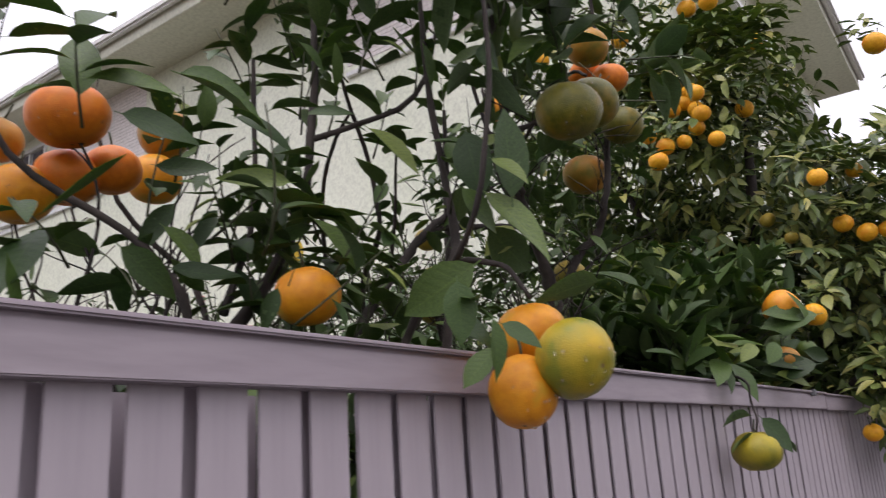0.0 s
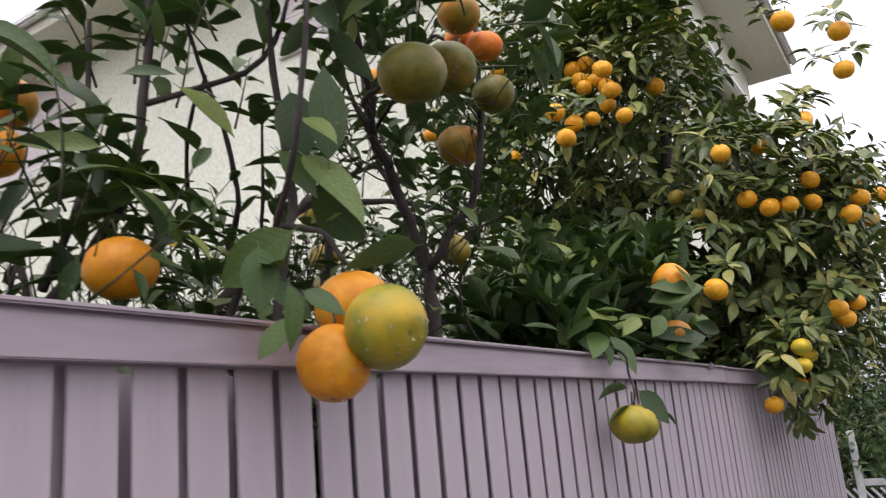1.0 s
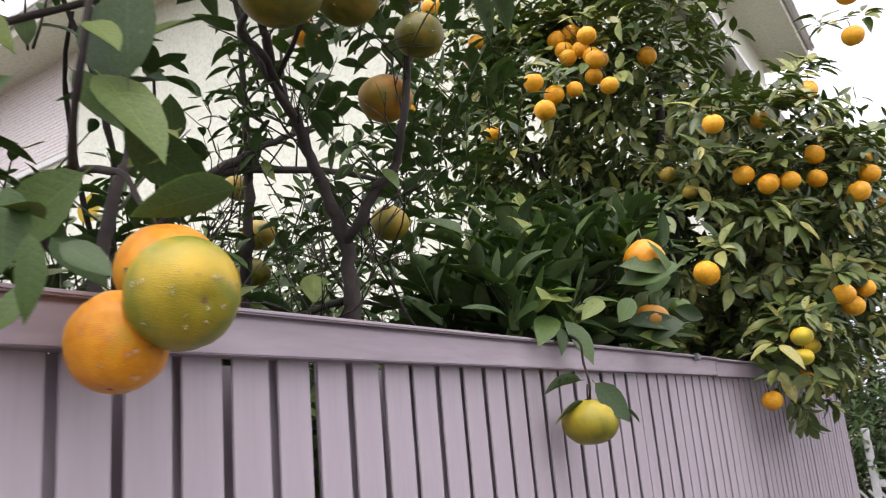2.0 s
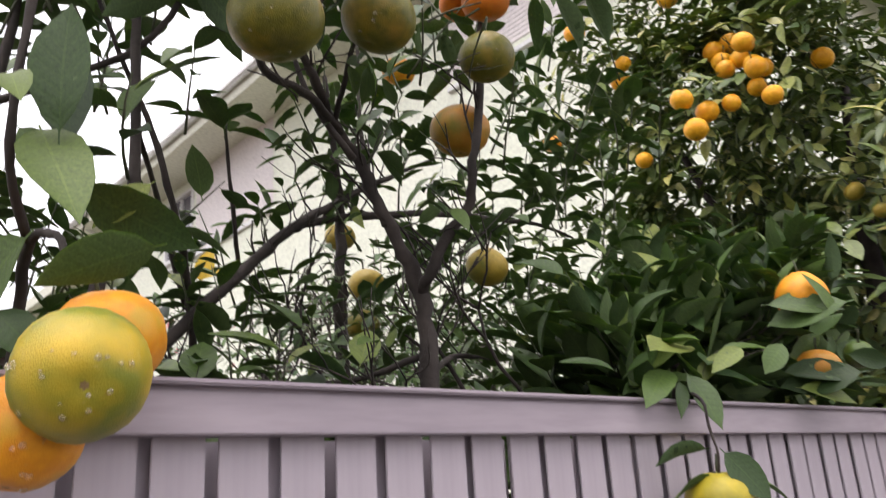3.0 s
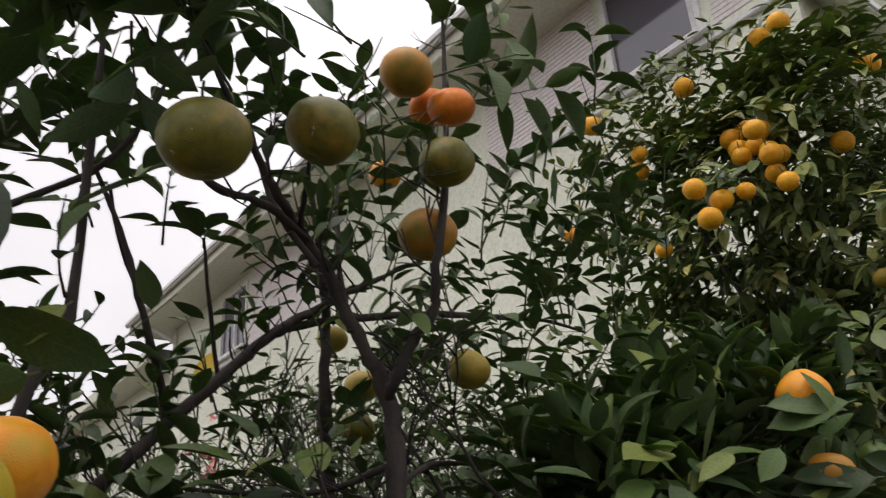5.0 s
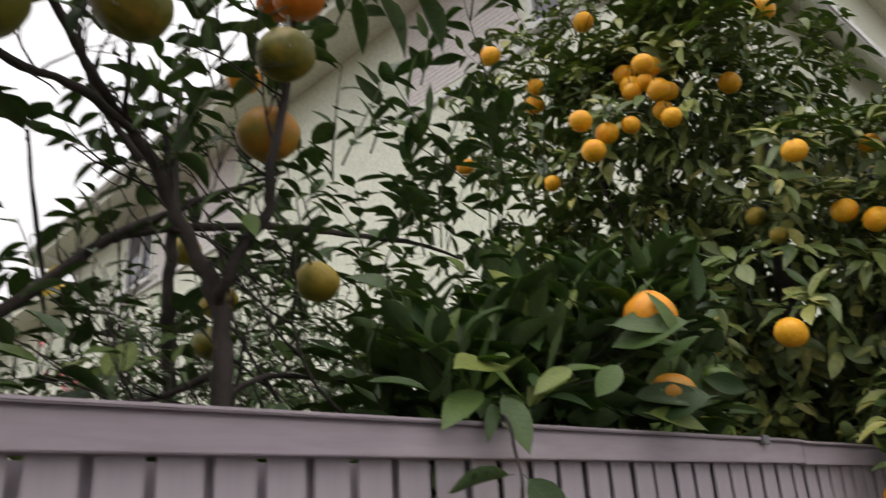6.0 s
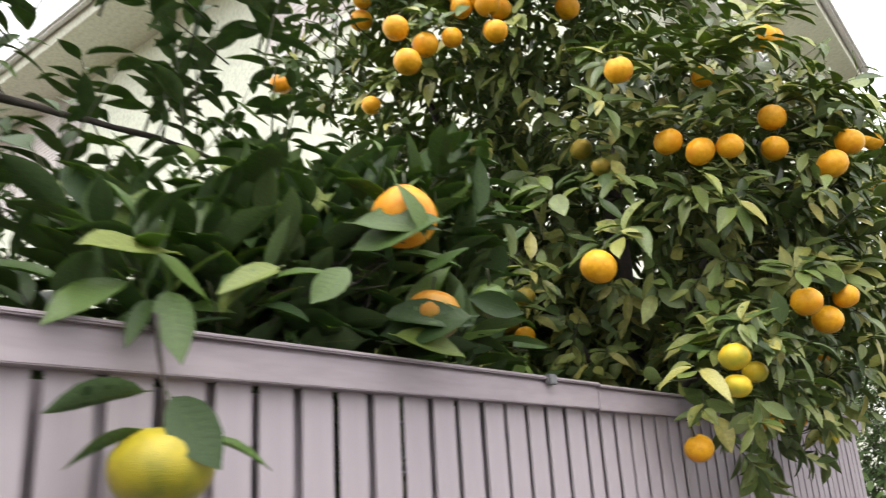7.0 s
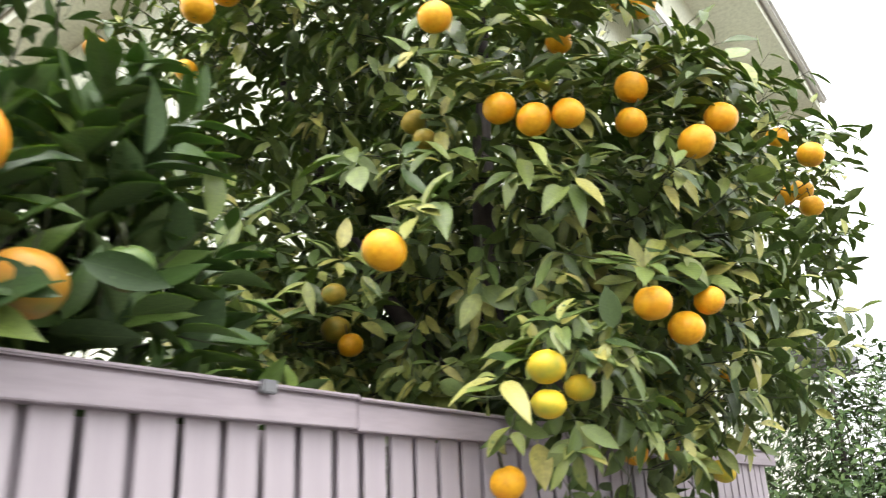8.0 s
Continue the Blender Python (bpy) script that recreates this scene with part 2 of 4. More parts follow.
def spline(points, steps=5):
    """A smooth line through points given as (x, y, z, radius)."""
    p = [np.array(q, float) for q in points]
    p = [2 * p[0] - p[1]] + p + [2 * p[-1] - p[-2]]
    out = []
    for i in range(1, len(p) - 2):
        for k in range(steps):
            t = k / steps
            out.append(0.5 * (2 * p[i] + (p[i + 1] - p[i - 1]) * t + (2 * p[i - 1] - 5 * p[i] + 4 * p[i + 1] - p[i + 2]) * t * t + (3 * p[i] - p[i - 1] - 3 * p[i + 1] + p[i + 2]) * t ** 3))
    out.append(p[-2])
    return out


def tube(line, sides, verts, faces):
    """Appends a tapered tube along line [(x, y, z, radius)] to verts and faces."""
    start = len(verts)
    side = Vector((0.31, 0.89, 0.17))
    for i, q in enumerate(line):
        a, b = Vector(line[max(i - 1, 0)][:3]), Vector(line[min(i + 1, len(line) - 1)][:3])
        d = (b - a).normalized() if (b - a).length > 1e-9 else Vector((0, 0, 1))
        side = (side - d * side.dot(d)).normalized()
        up = d.cross(side)
        for k in range(sides):
            w = 2 * math.pi * k / sides
            r = q[3] * (1 + 0.12 * noise.noise(Vector(q[:3]) * 35 + Vector((k, 0, 0))))
            verts.append(Vector(q[:3]) + side * (r * math.cos(w)) + up * (r * math.sin(w)))
    for i in range(len(line) - 1):
        for k in range(sides):
            a, b = start + i * sides + k, start + i * sides + (k + 1) % sides
            faces.append((a, b, b + sides, a + sides))
    faces.append(tuple(start + k for k in reversed(range(sides))))
    faces.append(tuple(start + (len(line) - 1) * sides + k for k in range(sides)))


def leaf_template(width, fold, curl, twist, wave, seed):
    """A leaf of length 1 along y, its face to z: two skins a hair apart, with a stalk. Returns verts, faces, slots."""
    rng = random.Random(seed)
    st = [0.0, 0.09, 0.19, 0.34, 0.52, 0.70, 0.85, 0.94, 1.0]
    half = [0.014, 0.016, 0.26, 0.45, 0.5, 0.42, 0.24, 0.09, 0.004]
    verts = []
    ph = rng.uniform(0, 6)
    for s, h in zip(st, half):
        w = h * width
        for k in (-1, 0, 1):
            z = fold * abs(k) * w - curl * s * s + (wave * math.sin(7 * s + ph + k * 1.3) * abs(k) if h > 0.05 else 0)
            x = k * w + twist * s * s
            verts.append((x, s, z))
    n = len(verts)
    verts += [(x, y, z - 0.006) for x, y, z in verts]
    faces, slots = [], []
    for i in range(len(st) - 1):
        for k in range(2):
            a = i * 3 + k
            faces.append((a, a + 1, a + 4, a + 3))
            slots.append(0)
            faces.append((n + a + 3, n + a + 4, n + a + 1, n + a))
            slots.append(1)
    uv = [(k / 2, s) for s in st for k in range(3)] * 2
    return np.array(verts), faces, slots, uv


def leaf_mesh(name, verts, faces, slots, uvs, mats):
    me = bpy.data.meshes.new(name)
    me.from_pydata(verts, [], faces)
    for q in mats:
        me.materials.append(q)
    me.polygons.foreach_set("material_index", slots)
    me.polygons.foreach_set("use_smooth", [True] * len(faces))
    layer = me.uv_layers.new(name="blade")
    idx = np.array(faces).ravel()
    layer.data.foreach_set("uv", np.asarray(uvs, dtype=np.float32)[idx].ravel())
    return me


LEAVES = [leaf_template(w, f, c, t, v, i) for i, (w, f, c, t, v) in enumerate([
    (0.37, 0.40, 0.10, 0.03, 0.012), (0.41, 0.25, 0.25, -0.05, 0.018), (0.30, 0.50, 0.18, 0.08, 0.010),
    (0.50, 0.20, 0.08, 0.02, 0.020), (0.33, 0.35, 0.40, -0.08, 0.014), (0.36, 0.60, 0.15, 0.05, 0.018), (0.28, 0.45, 0.28, -0.04, 0.012), (0.40, 0.75, 0.30, 0.06, 0.02), (0.35, 0.30, -0.15, -0.06, 0.018)])]


def leaf_frame(base, way, face, length):
    """The pose of a leaf of that length at base, pointing along way, its upper side towards face."""
    y = Vector(way).normalized()
    z = Vector(face) - y * Vector(face).dot(y)
    if z.length < 1e-4:
        z = y.orthogonal()
    z.normalize()
    x = y.cross(z)
    m = Matrix((x, y, z)).transposed().to_4x4()
    return Matrix.Translation(base) @ m @ Matrix.Diagonal((length, length, length, 1))


def foliage(parent, frames, mats, order, count=300, name="leaf"):
    """Leaves [(matrix, template)]: those that come first by order as parts of their own, the rest in one mesh."""
    frames = sorted(frames, key=lambda f: order(f[0].translation))
    shared = {}
    for m, k in frames[:count]:
        if k not in shared:
            v, f, q, uv = LEAVES[k]
            shared[k] = leaf_mesh(name, v.tolist(), f, q, uv, mats)
        ob = new(name, shared[k])
        ob.parent = parent
        ob.matrix_local = m
    rest = frames[count:]
    if not rest:
        return
    vs, fs, ss, us, at = [], [], [], [], 0
    for m, k in rest:
        v, f, q, uv = LEAVES[k]
        a = np.array(m)
        vs.append(v @ a[:3, :3].T + a[:3, 3])
        fs.append(np.array(f) + at)
        us.append(np.array(uv))
        ss += q
        at += len(v)
    vs, fs = np.concatenate(vs), np.concatenate(fs)
    me = leaf_mesh("foliage", vs.tolist(), fs.tolist(), ss, np.concatenate(us), mats)
    ob = new("foliage", me)
    ob.parent = parent
    tagged(ob, kind="stuff")


class Growth:
    """Collects the wood and leaves of one plant."""

    def __init__(self, seed):
        self.rng = random.Random(seed)
        self.wood, self.woodf, self.twigs, self.twigf, self.leaves = [], [], [], [], []
        self.slack, self.lean = 0.6, 0.0
        self.keep = lambda p: not (p.x > -0.09 and p.z < 1.615)

    def limb(self, *points, steps=5, sides=8):
        line = spline(points, steps)
        for q in line[1:-1]:
            for k in range(3):
                q[k] += self.rng.uniform(-1, 1) * q[3] * 0.26
            q[3] *= self.rng.uniform(0.88, 1.14)
        tube(line, sides, self.wood, self.woodf)
        return line

    def spurs(self, line, first, count, length):
        """Short crooked side twigs along a limb, few of them leafy."""
        for i in range(count):
            q = line[self.rng.randrange(first, len(line))]
            way = (self.rng.uniform(-0.8, 0.8), self.rng.uniform(-0.8, 0.8), self.rng.uniform(-0.1, 1))
            self.bramble(q[:3], way, length * self.rng.uniform(0.5, 1.2), min(0.0024, q[3] * 0.35), self.rng.choice((0, 1, 1)), 0.065, 0.65)

    def leaf(self, base, way, face, length, k=None):
        self.leaves.append((leaf_frame(base, way, face, length), self.rng.randrange(len(LEAVES)) if k is None else k))

    def blade(self, base, tip, face, k=None):
        """A leaf from base to tip, its upper side towards face."""
        d = Vector(tip) - Vector(base)
        self.leaf(base, d, face, d.length, k)

    def shoot(self, p, way, length, count, size, radius=0.0022, droop=0.25, bare=0.15):
        """A twig from p along way with leaves in a spiral."""
        r = self.rng
        p, d = Vector(p), Vector(way).normalized()
        bend = Vector((r.uniform(-1, 1), r.uniform(-1, 1), r.uniform(-0.3, 1))) * 0.25
        line = []
        for i in range(5):
            t = i / 4
            q = p + (d + bend * t) * (length * t)
            line.append((*q, radius * (1 - 0.6 * t)))
        if self.keep(p) and self.keep(Vector(line[-1][:3])):
            tube(line, 4, self.twigs, self.twigf)
        side = d.orthogonal().normalized()
        turn = r.uniform(0, 6.28)
        for i in range(count):
            t = bare + (1 - bare) * (i + 0.6) / count
            q = p + (d + bend * t) * (length * t)
            turn += 2.4 + r.uniform(-0.4, 0.4)
            rad = Matrix.Rotation(turn, 3, d) @ side
            out = d * (r.uniform(0.25, 0.8) + self.lean) + rad * r.uniform(0.7, 1.1) + Vector((0, 0, -droop * r.uniform(0.2, 1.6)))
            face = d + Vector((0, 0, 0.9)) + Vector((r.uniform(-1, 1), r.uniform(-1, 1), r.uniform(-0.5, 0.5))) * 0.5
            size_here = size * r.uniform(0.65, 1.15)
            tip = q + out.normalized() * size_here
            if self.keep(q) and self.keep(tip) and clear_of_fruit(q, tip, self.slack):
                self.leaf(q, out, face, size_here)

    def rosette(self, p, way, size, count=8):
        """A short spray of leaves spread flat round way."""
        r = self.rng
        p, d = Vector(p), Vector(way).normalized()
        side, turn = d.orthogonal().normalized(), r.uniform(0, 6.28)
        for i in range(count):
            turn += 2.4 + r.uniform(-0.3, 0.3)
            rad = Matrix.Rotation(turn, 3, d) @ side
            out = rad + d * r.uniform(-0.15, 0.55) + Vector((0, 0, -0.2 * r.random()))
            a = p + d * (0.05 * r.random() * i / count) + rad * 0.006
            big = size * r.uniform(0.7, 1.15)
            tip = a + out.normalized() * big
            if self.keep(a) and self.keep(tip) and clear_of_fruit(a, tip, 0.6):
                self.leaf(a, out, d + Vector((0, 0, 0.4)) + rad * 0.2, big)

    def bramble(self, p, way, length, radius, depth, size, leafy=0.5):
        """Twigs that fork again and again, with a few small leaves at the ends."""
        r = self.rng
        p, d = Vector(p), Vector(way).normalized()
        line, q = [], p.copy()
        for i in range(5):
            line.append((*q, radius * (1 - 0.1 * i)))
            d = (d + Vector((r.uniform(-1, 1), r.uniform(-1, 1), r.uniform(-0.6, 0.8))) * 0.28).normalized()
            q = q + d * (length / 4)
        tube(line, 5 if depth > 1 else 4, self.wood, self.woodf)
        if depth:
            for k in range(r.choice((2, 3, 3))):
                a = line[r.choice((2, 3, 4))][:3]
                self.bramble(a, d + Vector((r.uniform(-1, 1), r.uniform(-1, 1), r.uniform(-0.5, 0.9))) * 0.9, length * r.uniform(0.6, 0.85), radius * 0.62, depth - 1, size, leafy)
        elif r.random() < leafy:
            self.shoot(line[2][:3], d, length * 0.8, 5, size, radius * 0.8)

    def shell(self, centre, radii, shoots, length, count, size, inner=0.55, up=0.35, where=None, droop=0.3):
        """Shoots that fill the outer part of an ellipsoid."""
        r, made = self.rng, 0
        while made < shoots:
            v = Vector((r.gauss(0, 1), r.gauss(0, 1), r.gauss(0, 1))).normalized()
            k = inner + (1 - inner) * r.random() ** 0.6
            p = Vector([c + a * b * k for c, a, b in zip(centre, v, radii)])
            made += 1
            if where and not where(p):
                continue
            d = Vector([a / b for a, b in zip(v, radii)]).normalized() + Vector((r.uniform(-0.6, 0.6), r.uniform(-0.6, 0.6), up + r.uniform(-0.5, 0.5)))
            self.shoot(p, d, length * r.uniform(0.6, 1.3), max(3, round(count * r.uniform(0.7, 1.3))), size, droop=droop)

    def plant(self, name, place, label, category, mats, order, bark=None, twig=None, count=300, group=""):
        root = empty(name, (0, 0, 0), label, category, group)
        if self.wood:
            mesh_ob("trunk", self.wood, self.woodf, bark or BARK, root, smooth=True)
        if self.twigs:
            tagged(mesh_ob("twig_growth", self.twigs, self.twigf, twig or TWIG, root, smooth=True), kind="stuff")
        if self.leaves:
            foliage(root, self.leaves, mats, order, count)
        rebase(root, place)
        return root


# ---------------------------------------------------------------- fruit
FRUIT_MESH = {}


def fruit_body(seed, flat, neck, rings=16, segs=24):
    """Peel of a fruit of diameter 1: flattened, dimpled at both ends, uneven; its stalk end up."""
    key = (seed, flat, neck)
    if key in FRUIT_MESH:
        return FRUIT_MESH[key]
    verts, faces = [], []
    off = Vector((seed * 3.7, seed * 1.3, 0))
    for i in range(rings + 1):
        a = math.pi * i / rings
        for k in range(segs):
            w = 2 * math.pi * k / segs
            r = 0.5 * (1 + 0.03 * noise.noise(Vector((math.sin(a) * math.cos(w), math.sin(a) * math.sin(w), math.cos(a))) * 1.7 + off) + 0.006 * math.cos(9 * w) * max(0, math.cos(a)) ** 3)
            x, y, z = r * math.sin(a) * math.cos(w), r * math.sin(a) * math.sin(w), r * math.cos(a) * flat
            top = math.exp(-(math.sin(a) / 0.22) ** 2) if a < 1.6 else 0
            low = math.exp(-(math.sin(a) / 0.16) ** 2) if a > 1.6 else 0
            z += -0.05 * top + 0.04 * low + neck * math.exp(-(math.sin(a) / 0.55) ** 2) * (a < 1.6) * math.cos(a)
            verts.append((x, y, z))
    for i in range(rings):
        for k in range(segs):
            a, b = i * segs + k, i * segs + (k + 1) % segs
            faces.append((a, a + segs, b + segs, b))
    me = bpy.data.meshes.new("peel")
    me.from_pydata(verts, [], faces)
    me.polygons.foreach_set("use_smooth", [True] * len(faces))
    FRUIT_MESH[key] = me
    return me


PEEL_MESH = {}
FRUIT_LABELS = {
    "olive": "olive-yellow citrus fruit hanging in front of the fence boards",
    "fresh": "small unripe bright green citrus among the leaves",
    "orange": "ripe orange citrus fruit with dimpled peel hanging on the tree",
    "ripe": "deep red-orange ripe citrus fruit hanging among leaves",
    "half": "yellow citrus fruit turning from green, wet with drops",
    "green": "unripe dark green citrus fruit on a bare branch",
    "bronze": "bronze-green half-ripe citrus fruit on a bare branch",
    "yuzu": "small yellow-orange citrus fruit among dense leaves",
    "lime": "small lemon-yellow citrus fruit hanging over the fence",
    "dull": "olive-yellow citrus fruit in the shade behind the fence",
}
frng = random.Random(11)
FRUIT_AT = []
# one fixed direction from the fruit towards the camera
TO_CAMERA = Vector((0.42, -0.86, -0.3)).normalized()


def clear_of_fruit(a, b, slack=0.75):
    """False for a leaf from a to b that grows through a fruit or hides it from the camera."""
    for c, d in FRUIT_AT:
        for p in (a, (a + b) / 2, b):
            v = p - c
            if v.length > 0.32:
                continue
            k = v.dot(TO_CAMERA)
            if v.length < 0.55 * d or (k > 0 and (v - TO_CAMERA * k).length < slack * d):
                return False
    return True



def fruit(x, y, z, d, peel, flat=0.86, tilt=None, neck=0.0, stalk=0.03, axis=None, drops=0):
    """One fruit with its centre at x, y, z and diameter d."""
    rx, ry = tilt if tilt else (frng.uniform(-25, 25), frng.uniform(-25, 25))
    FRUIT_AT.append((Vector((x, y, z)), d))
    root = empty("citrus_fruit", (x, y, z), FRUIT_LABELS[peel], "citrus fruit", "fruit on the citrus trees")
    root.matrix_world = pose(x, y, z, rx, ry, frng.uniform(0, 360))
    if axis:
        root.matrix_world = Matrix.Translation((x, y, z)) @ Vector(axis).to_track_quat("Z", "Y").to_matrix().to_4x4()
    seed = frng.randrange(5)
    key = (seed, flat, neck, peel)
    if key not in PEEL_MESH:
        me = fruit_body(seed, flat, neck).copy()
        me.materials.append(PEELS[peel])
        PEEL_MESH[key] = me
    body = new("peel", PEEL_MESH[key])
    body.parent, body.scale = root, (d, d, d)
    verts, faces = [], []
    top = d * (0.5 * flat - 0.045 + neck)
    for k in range(10):
        w = 2 * math.pi * k / 10
        r = d * (0.085 if k % 2 == 0 else 0.045)
        verts.append((r * math.cos(w), r * math.sin(w), top + d * 0.006))
    for k in range(10):
        w = 2 * math.pi * k / 10
        verts.append((d * 0.03 * math.cos(w), d * 0.03 * math.sin(w), top + d * 0.035))
    for k in range(10):
        faces.append((k, (k + 1) % 10, 10 + (k + 1) % 10, 10 + k))
    faces.append(tuple(range(10, 20)))
    mesh_ob("calyx", verts, faces, CALYX, root)
    verts, faces = [], []
    tube([(0, 0, top, 0.0022), (0.001, 0.002, top + stalk * 0.5, 0.002), (0.004, 0.003, top + stalk, 0.0022)], 5, verts, faces)
    mesh_ob("stalk", verts, faces, TWIG, root, smooth=True)
    verts = [(0, 0, -d * (0.5 * flat - 0.036))]
    for k in range(12):
        w, q = 2 * math.pi * k / 12, d * (0.045 if k % 2 else 0.024)
        verts.append((q * math.cos(w), q * math.sin(w), -d * (0.5 * flat - 0.034)))
    mesh_ob("blossom_scar", verts, [(0, 1 + (k + 1) % 12, 1 + k) for k in range(12)], SCAR, root)
    inv = root.matrix_world.to_3x3().inverted()
    for k in range(drops):
        v = (inv @ Vector((frng.uniform(0.0, 1.0), frng.uniform(-1.0, 0.3), frng.uniform(-1.0, 0.15))).normalized()).normalized()
        at = Vector((v.x * d * 0.5, v.y * d * 0.5, v.z * d * 0.5 * flat))
        q = frng.uniform(0.0016, 0.0034)
        bm = bmesh.new()
        bmesh.ops.create_uvsphere(bm, u_segments=8, v_segments=6, radius=q)
        bmesh.ops.transform(bm, matrix=Matrix.Translation(at) @ v.to_track_quat("Z", "Y").to_matrix().to_4x4() @ Matrix.Diagonal((1, 1, 0.6, 1)), verts=bm.verts)
        part("water_drop", bm, WATER, root, "hanging rain drop, tinted pale for its glint", smooth=True)
    return root


# ---------------------------------------------------------------- ground
bm = bmesh.new()
bmesh.ops.create_grid(bm, x_segments=40, y_segments=40, size=400)
ground = part("ground", bm, EARTH, None)
tagged(ground, "bare brown garden earth", "ground", kind="structure")
bm = box(0.25, 3.5, -60, 60, -0.05, 0.03, 0.004)
path = part("pavement", bm, ASPHALT, None)
tagged(path, "dark grey asphalt footpath along the fence", "pavement", kind="structure")

# ---------------------------------------------------------------- fence
JOINT = 1.5
FENCE_Y0, FENCE_Y1, RAIL_SEAM = -2.7, 3.83, 1.53
fence = empty("fence", (0, 0, 0), "mauve-grey painted board fence with a capped top rail", "fence", kind="structure")
frand = random.Random(5)


def rail(name, y0, y1, dz):
    part(name, box(-0.012, 0.022, y0, y1, 1.550 + dz, 1.5925 + dz, 0.0016), RAIL_TONE, fence)
    part("cap_strip", box(-0.014, 0.0175, y0, y1, 1.5925 + dz, 1.5975 + dz), RAIL_TONE, fence)
    part("cap", box(-0.02, 0.030, y0, y1, 1.5975 + dz, 1.604 + dz, 0.0022), RAIL_TONE, fence)


rail("top_rail", FENCE_Y0, RAIL_SEAM - 0.0008, 0)
rail("top_rail", RAIL_SEAM + 0.0008, FENCE_Y1, -0.003)


def gap_at(n):
    """The middle of the n-th gap, counted back from the rail's seam."""
    return JOINT if n == 0 else 1.4905 - 0.0688 * n


board = None
for n in range(62, -33, -1):
    gap = 0.0138 if n % 2 == 0 else 0.0142
    y0, y1 = gap_at(n) + gap / 2 + frand.uniform(-0.0008, 0.0008), gap_at(n - 1) - gap / 2 + frand.uniform(-0.0008, 0.0008)
    if y1 > FENCE_Y1:
        break
    if board is None:
        board = b = part("board", box(-0.0035, 0, 0, 0.0545, 0.06, 1.551, 0.0008), PAINT, fence)
    else:
        b = new("board", board.data)
        b.parent = fence
    b.location, b.scale = (frand.uniform(-0.0014, 0.0014), y0, 0), (1, (y1 - y0) / 0.0545, 1)
    if n % 2:
        b = new("backing_board", board.data)
        b.parent, b.location, b.scale = fence, (-0.019, gap_at(n) - 0.045 + frand.uniform(-0.003, 0.003), 0), (1, 1.65, 1)
    else:
        b = new("backing_board", board.data)
        b.parent, b.location, b.scale = fence, (-0.0715 + frand.uniform(-0.0015, 0.0015), gap_at(n) - 0.058 + frand.uniform(-0.006, 0.004), 0), (1, 2.25, 1)
part("bracket", box(0.024, 0.036, 1.322, 1.35, 1.588, 1.6075, 0.002), ROOF, fence, "small dark metal bracket clipped over the rail")
for z in (0.35, 1.08):
    part("back_rail", box(-0.0655, -0.0245, FENCE_Y0, FENCE_Y1, z, z + 0.06, 0.002), PAINT, fence)
for y in (-2.6, -0.9, 0.72, 2.4, 3.72):
    part("post", box(-0.155, -0.079, y, y + 0.075, 0, 1.53, 0.003), PAINT, fence)

# ---------------------------------------------------------------- house behind the garden
house = empty("house", (0, 0, 0), "cream two-storey house with pinkish siding and wide eaves", "house")
HX0, HX1, HY0, HY1, HZ = -14.5, -1.1, 4.483, 11.7, 6.8


def wall_with_openings(name, x0, x1, z0, z1, y, thick, openings, mat, parent):
    """A wall in a plane of constant y, with rectangular openings (x0, x1, z0, z1)."""
    xs = sorted({x0, x1, *[v for o in openings for v in o[:2]]})
    zs = sorted({z0, z1, *[v for o in openings for v in o[2:]]})
    bm = bmesh.new()
    for a, b in zip(xs, xs[1:]):
        for c, d in zip(zs, zs[1:]):
            if not any(o[0] <= a and b <= o[1] and o[2] <= c and d <= o[3] for o in openings):
                box(a, b, y, y + thick, c, d, bm=bm)
    bmesh.ops.remove_doubles(bm, verts=bm.verts, dist=0.001)
    return part(name, bm, mat, parent)


def house_window(parent, x0, x1, z0, z1, y, split=0.5):
    w = new("window")
    w.parent = parent
    tagged(w, "dark aluminium-framed window with a white sill")
    for a, b, c, d in ((x0, x0 + 0.06, z0, z1), (x1 - 0.06, x1, z0, z1), (x0 + 0.06, x1 - 0.06, z0, z0 + 0.06), (x0 + 0.06, x1 - 0.06, z1 - 0.06, z1)):
        part("window_frame", box(a, b, y - 0.03, y + 0.08, c, d, 0.006), TRIM, w)
    mx = x0 + (x1 - x0) * split
    part("pane", box(x0 + 0.06, mx, y + 0.02, y + 0.026, z0 + 0.06, z1 - 0.06), GLASS, w)
    part("pane", box(mx, x1 - 0.06, y + 0.05, y + 0.056, z0 + 0.06, z1 - 0.06), GLASS, w)
    part("sash_bar", box(mx - 0.025, mx + 0.025, y + 0.005, y + 0.06, z0 + 0.06, z1 - 0.06, 0.004), TRIM, w)
    part("sill", box(x0 - 0.08, x1 + 0.08, y - 0.12, y - 0.03, z0 - 0.07, z0, 0.01), TRIM, w)


wins = [(-2.85, -1.85, 5.64, 6.72), (-12.0, -10.9, 5.5, 6.64)]
wall_with_openings("wall_front", HX0, HX1, 0, HZ, HY0, 0.2, wins, CREAM, house)
part("wall_side", box(HX1 - 0.2, HX1, HY0 + 0.2, HY1, 0, HZ), CREAM, house)
part("wall_side", box(HX0, HX0 + 0.2, HY0 + 0.2, HY1, 0, HZ), CREAM, house)
part("wall_back", box(HX0 + 0.2, HX1 - 0.2, HY1 - 0.2, HY1, 0, HZ), CREAM, house)
house_window(house, *wins[0], HY0, 0.9)
house_window(house, *wins[1], HY0, 0.5)


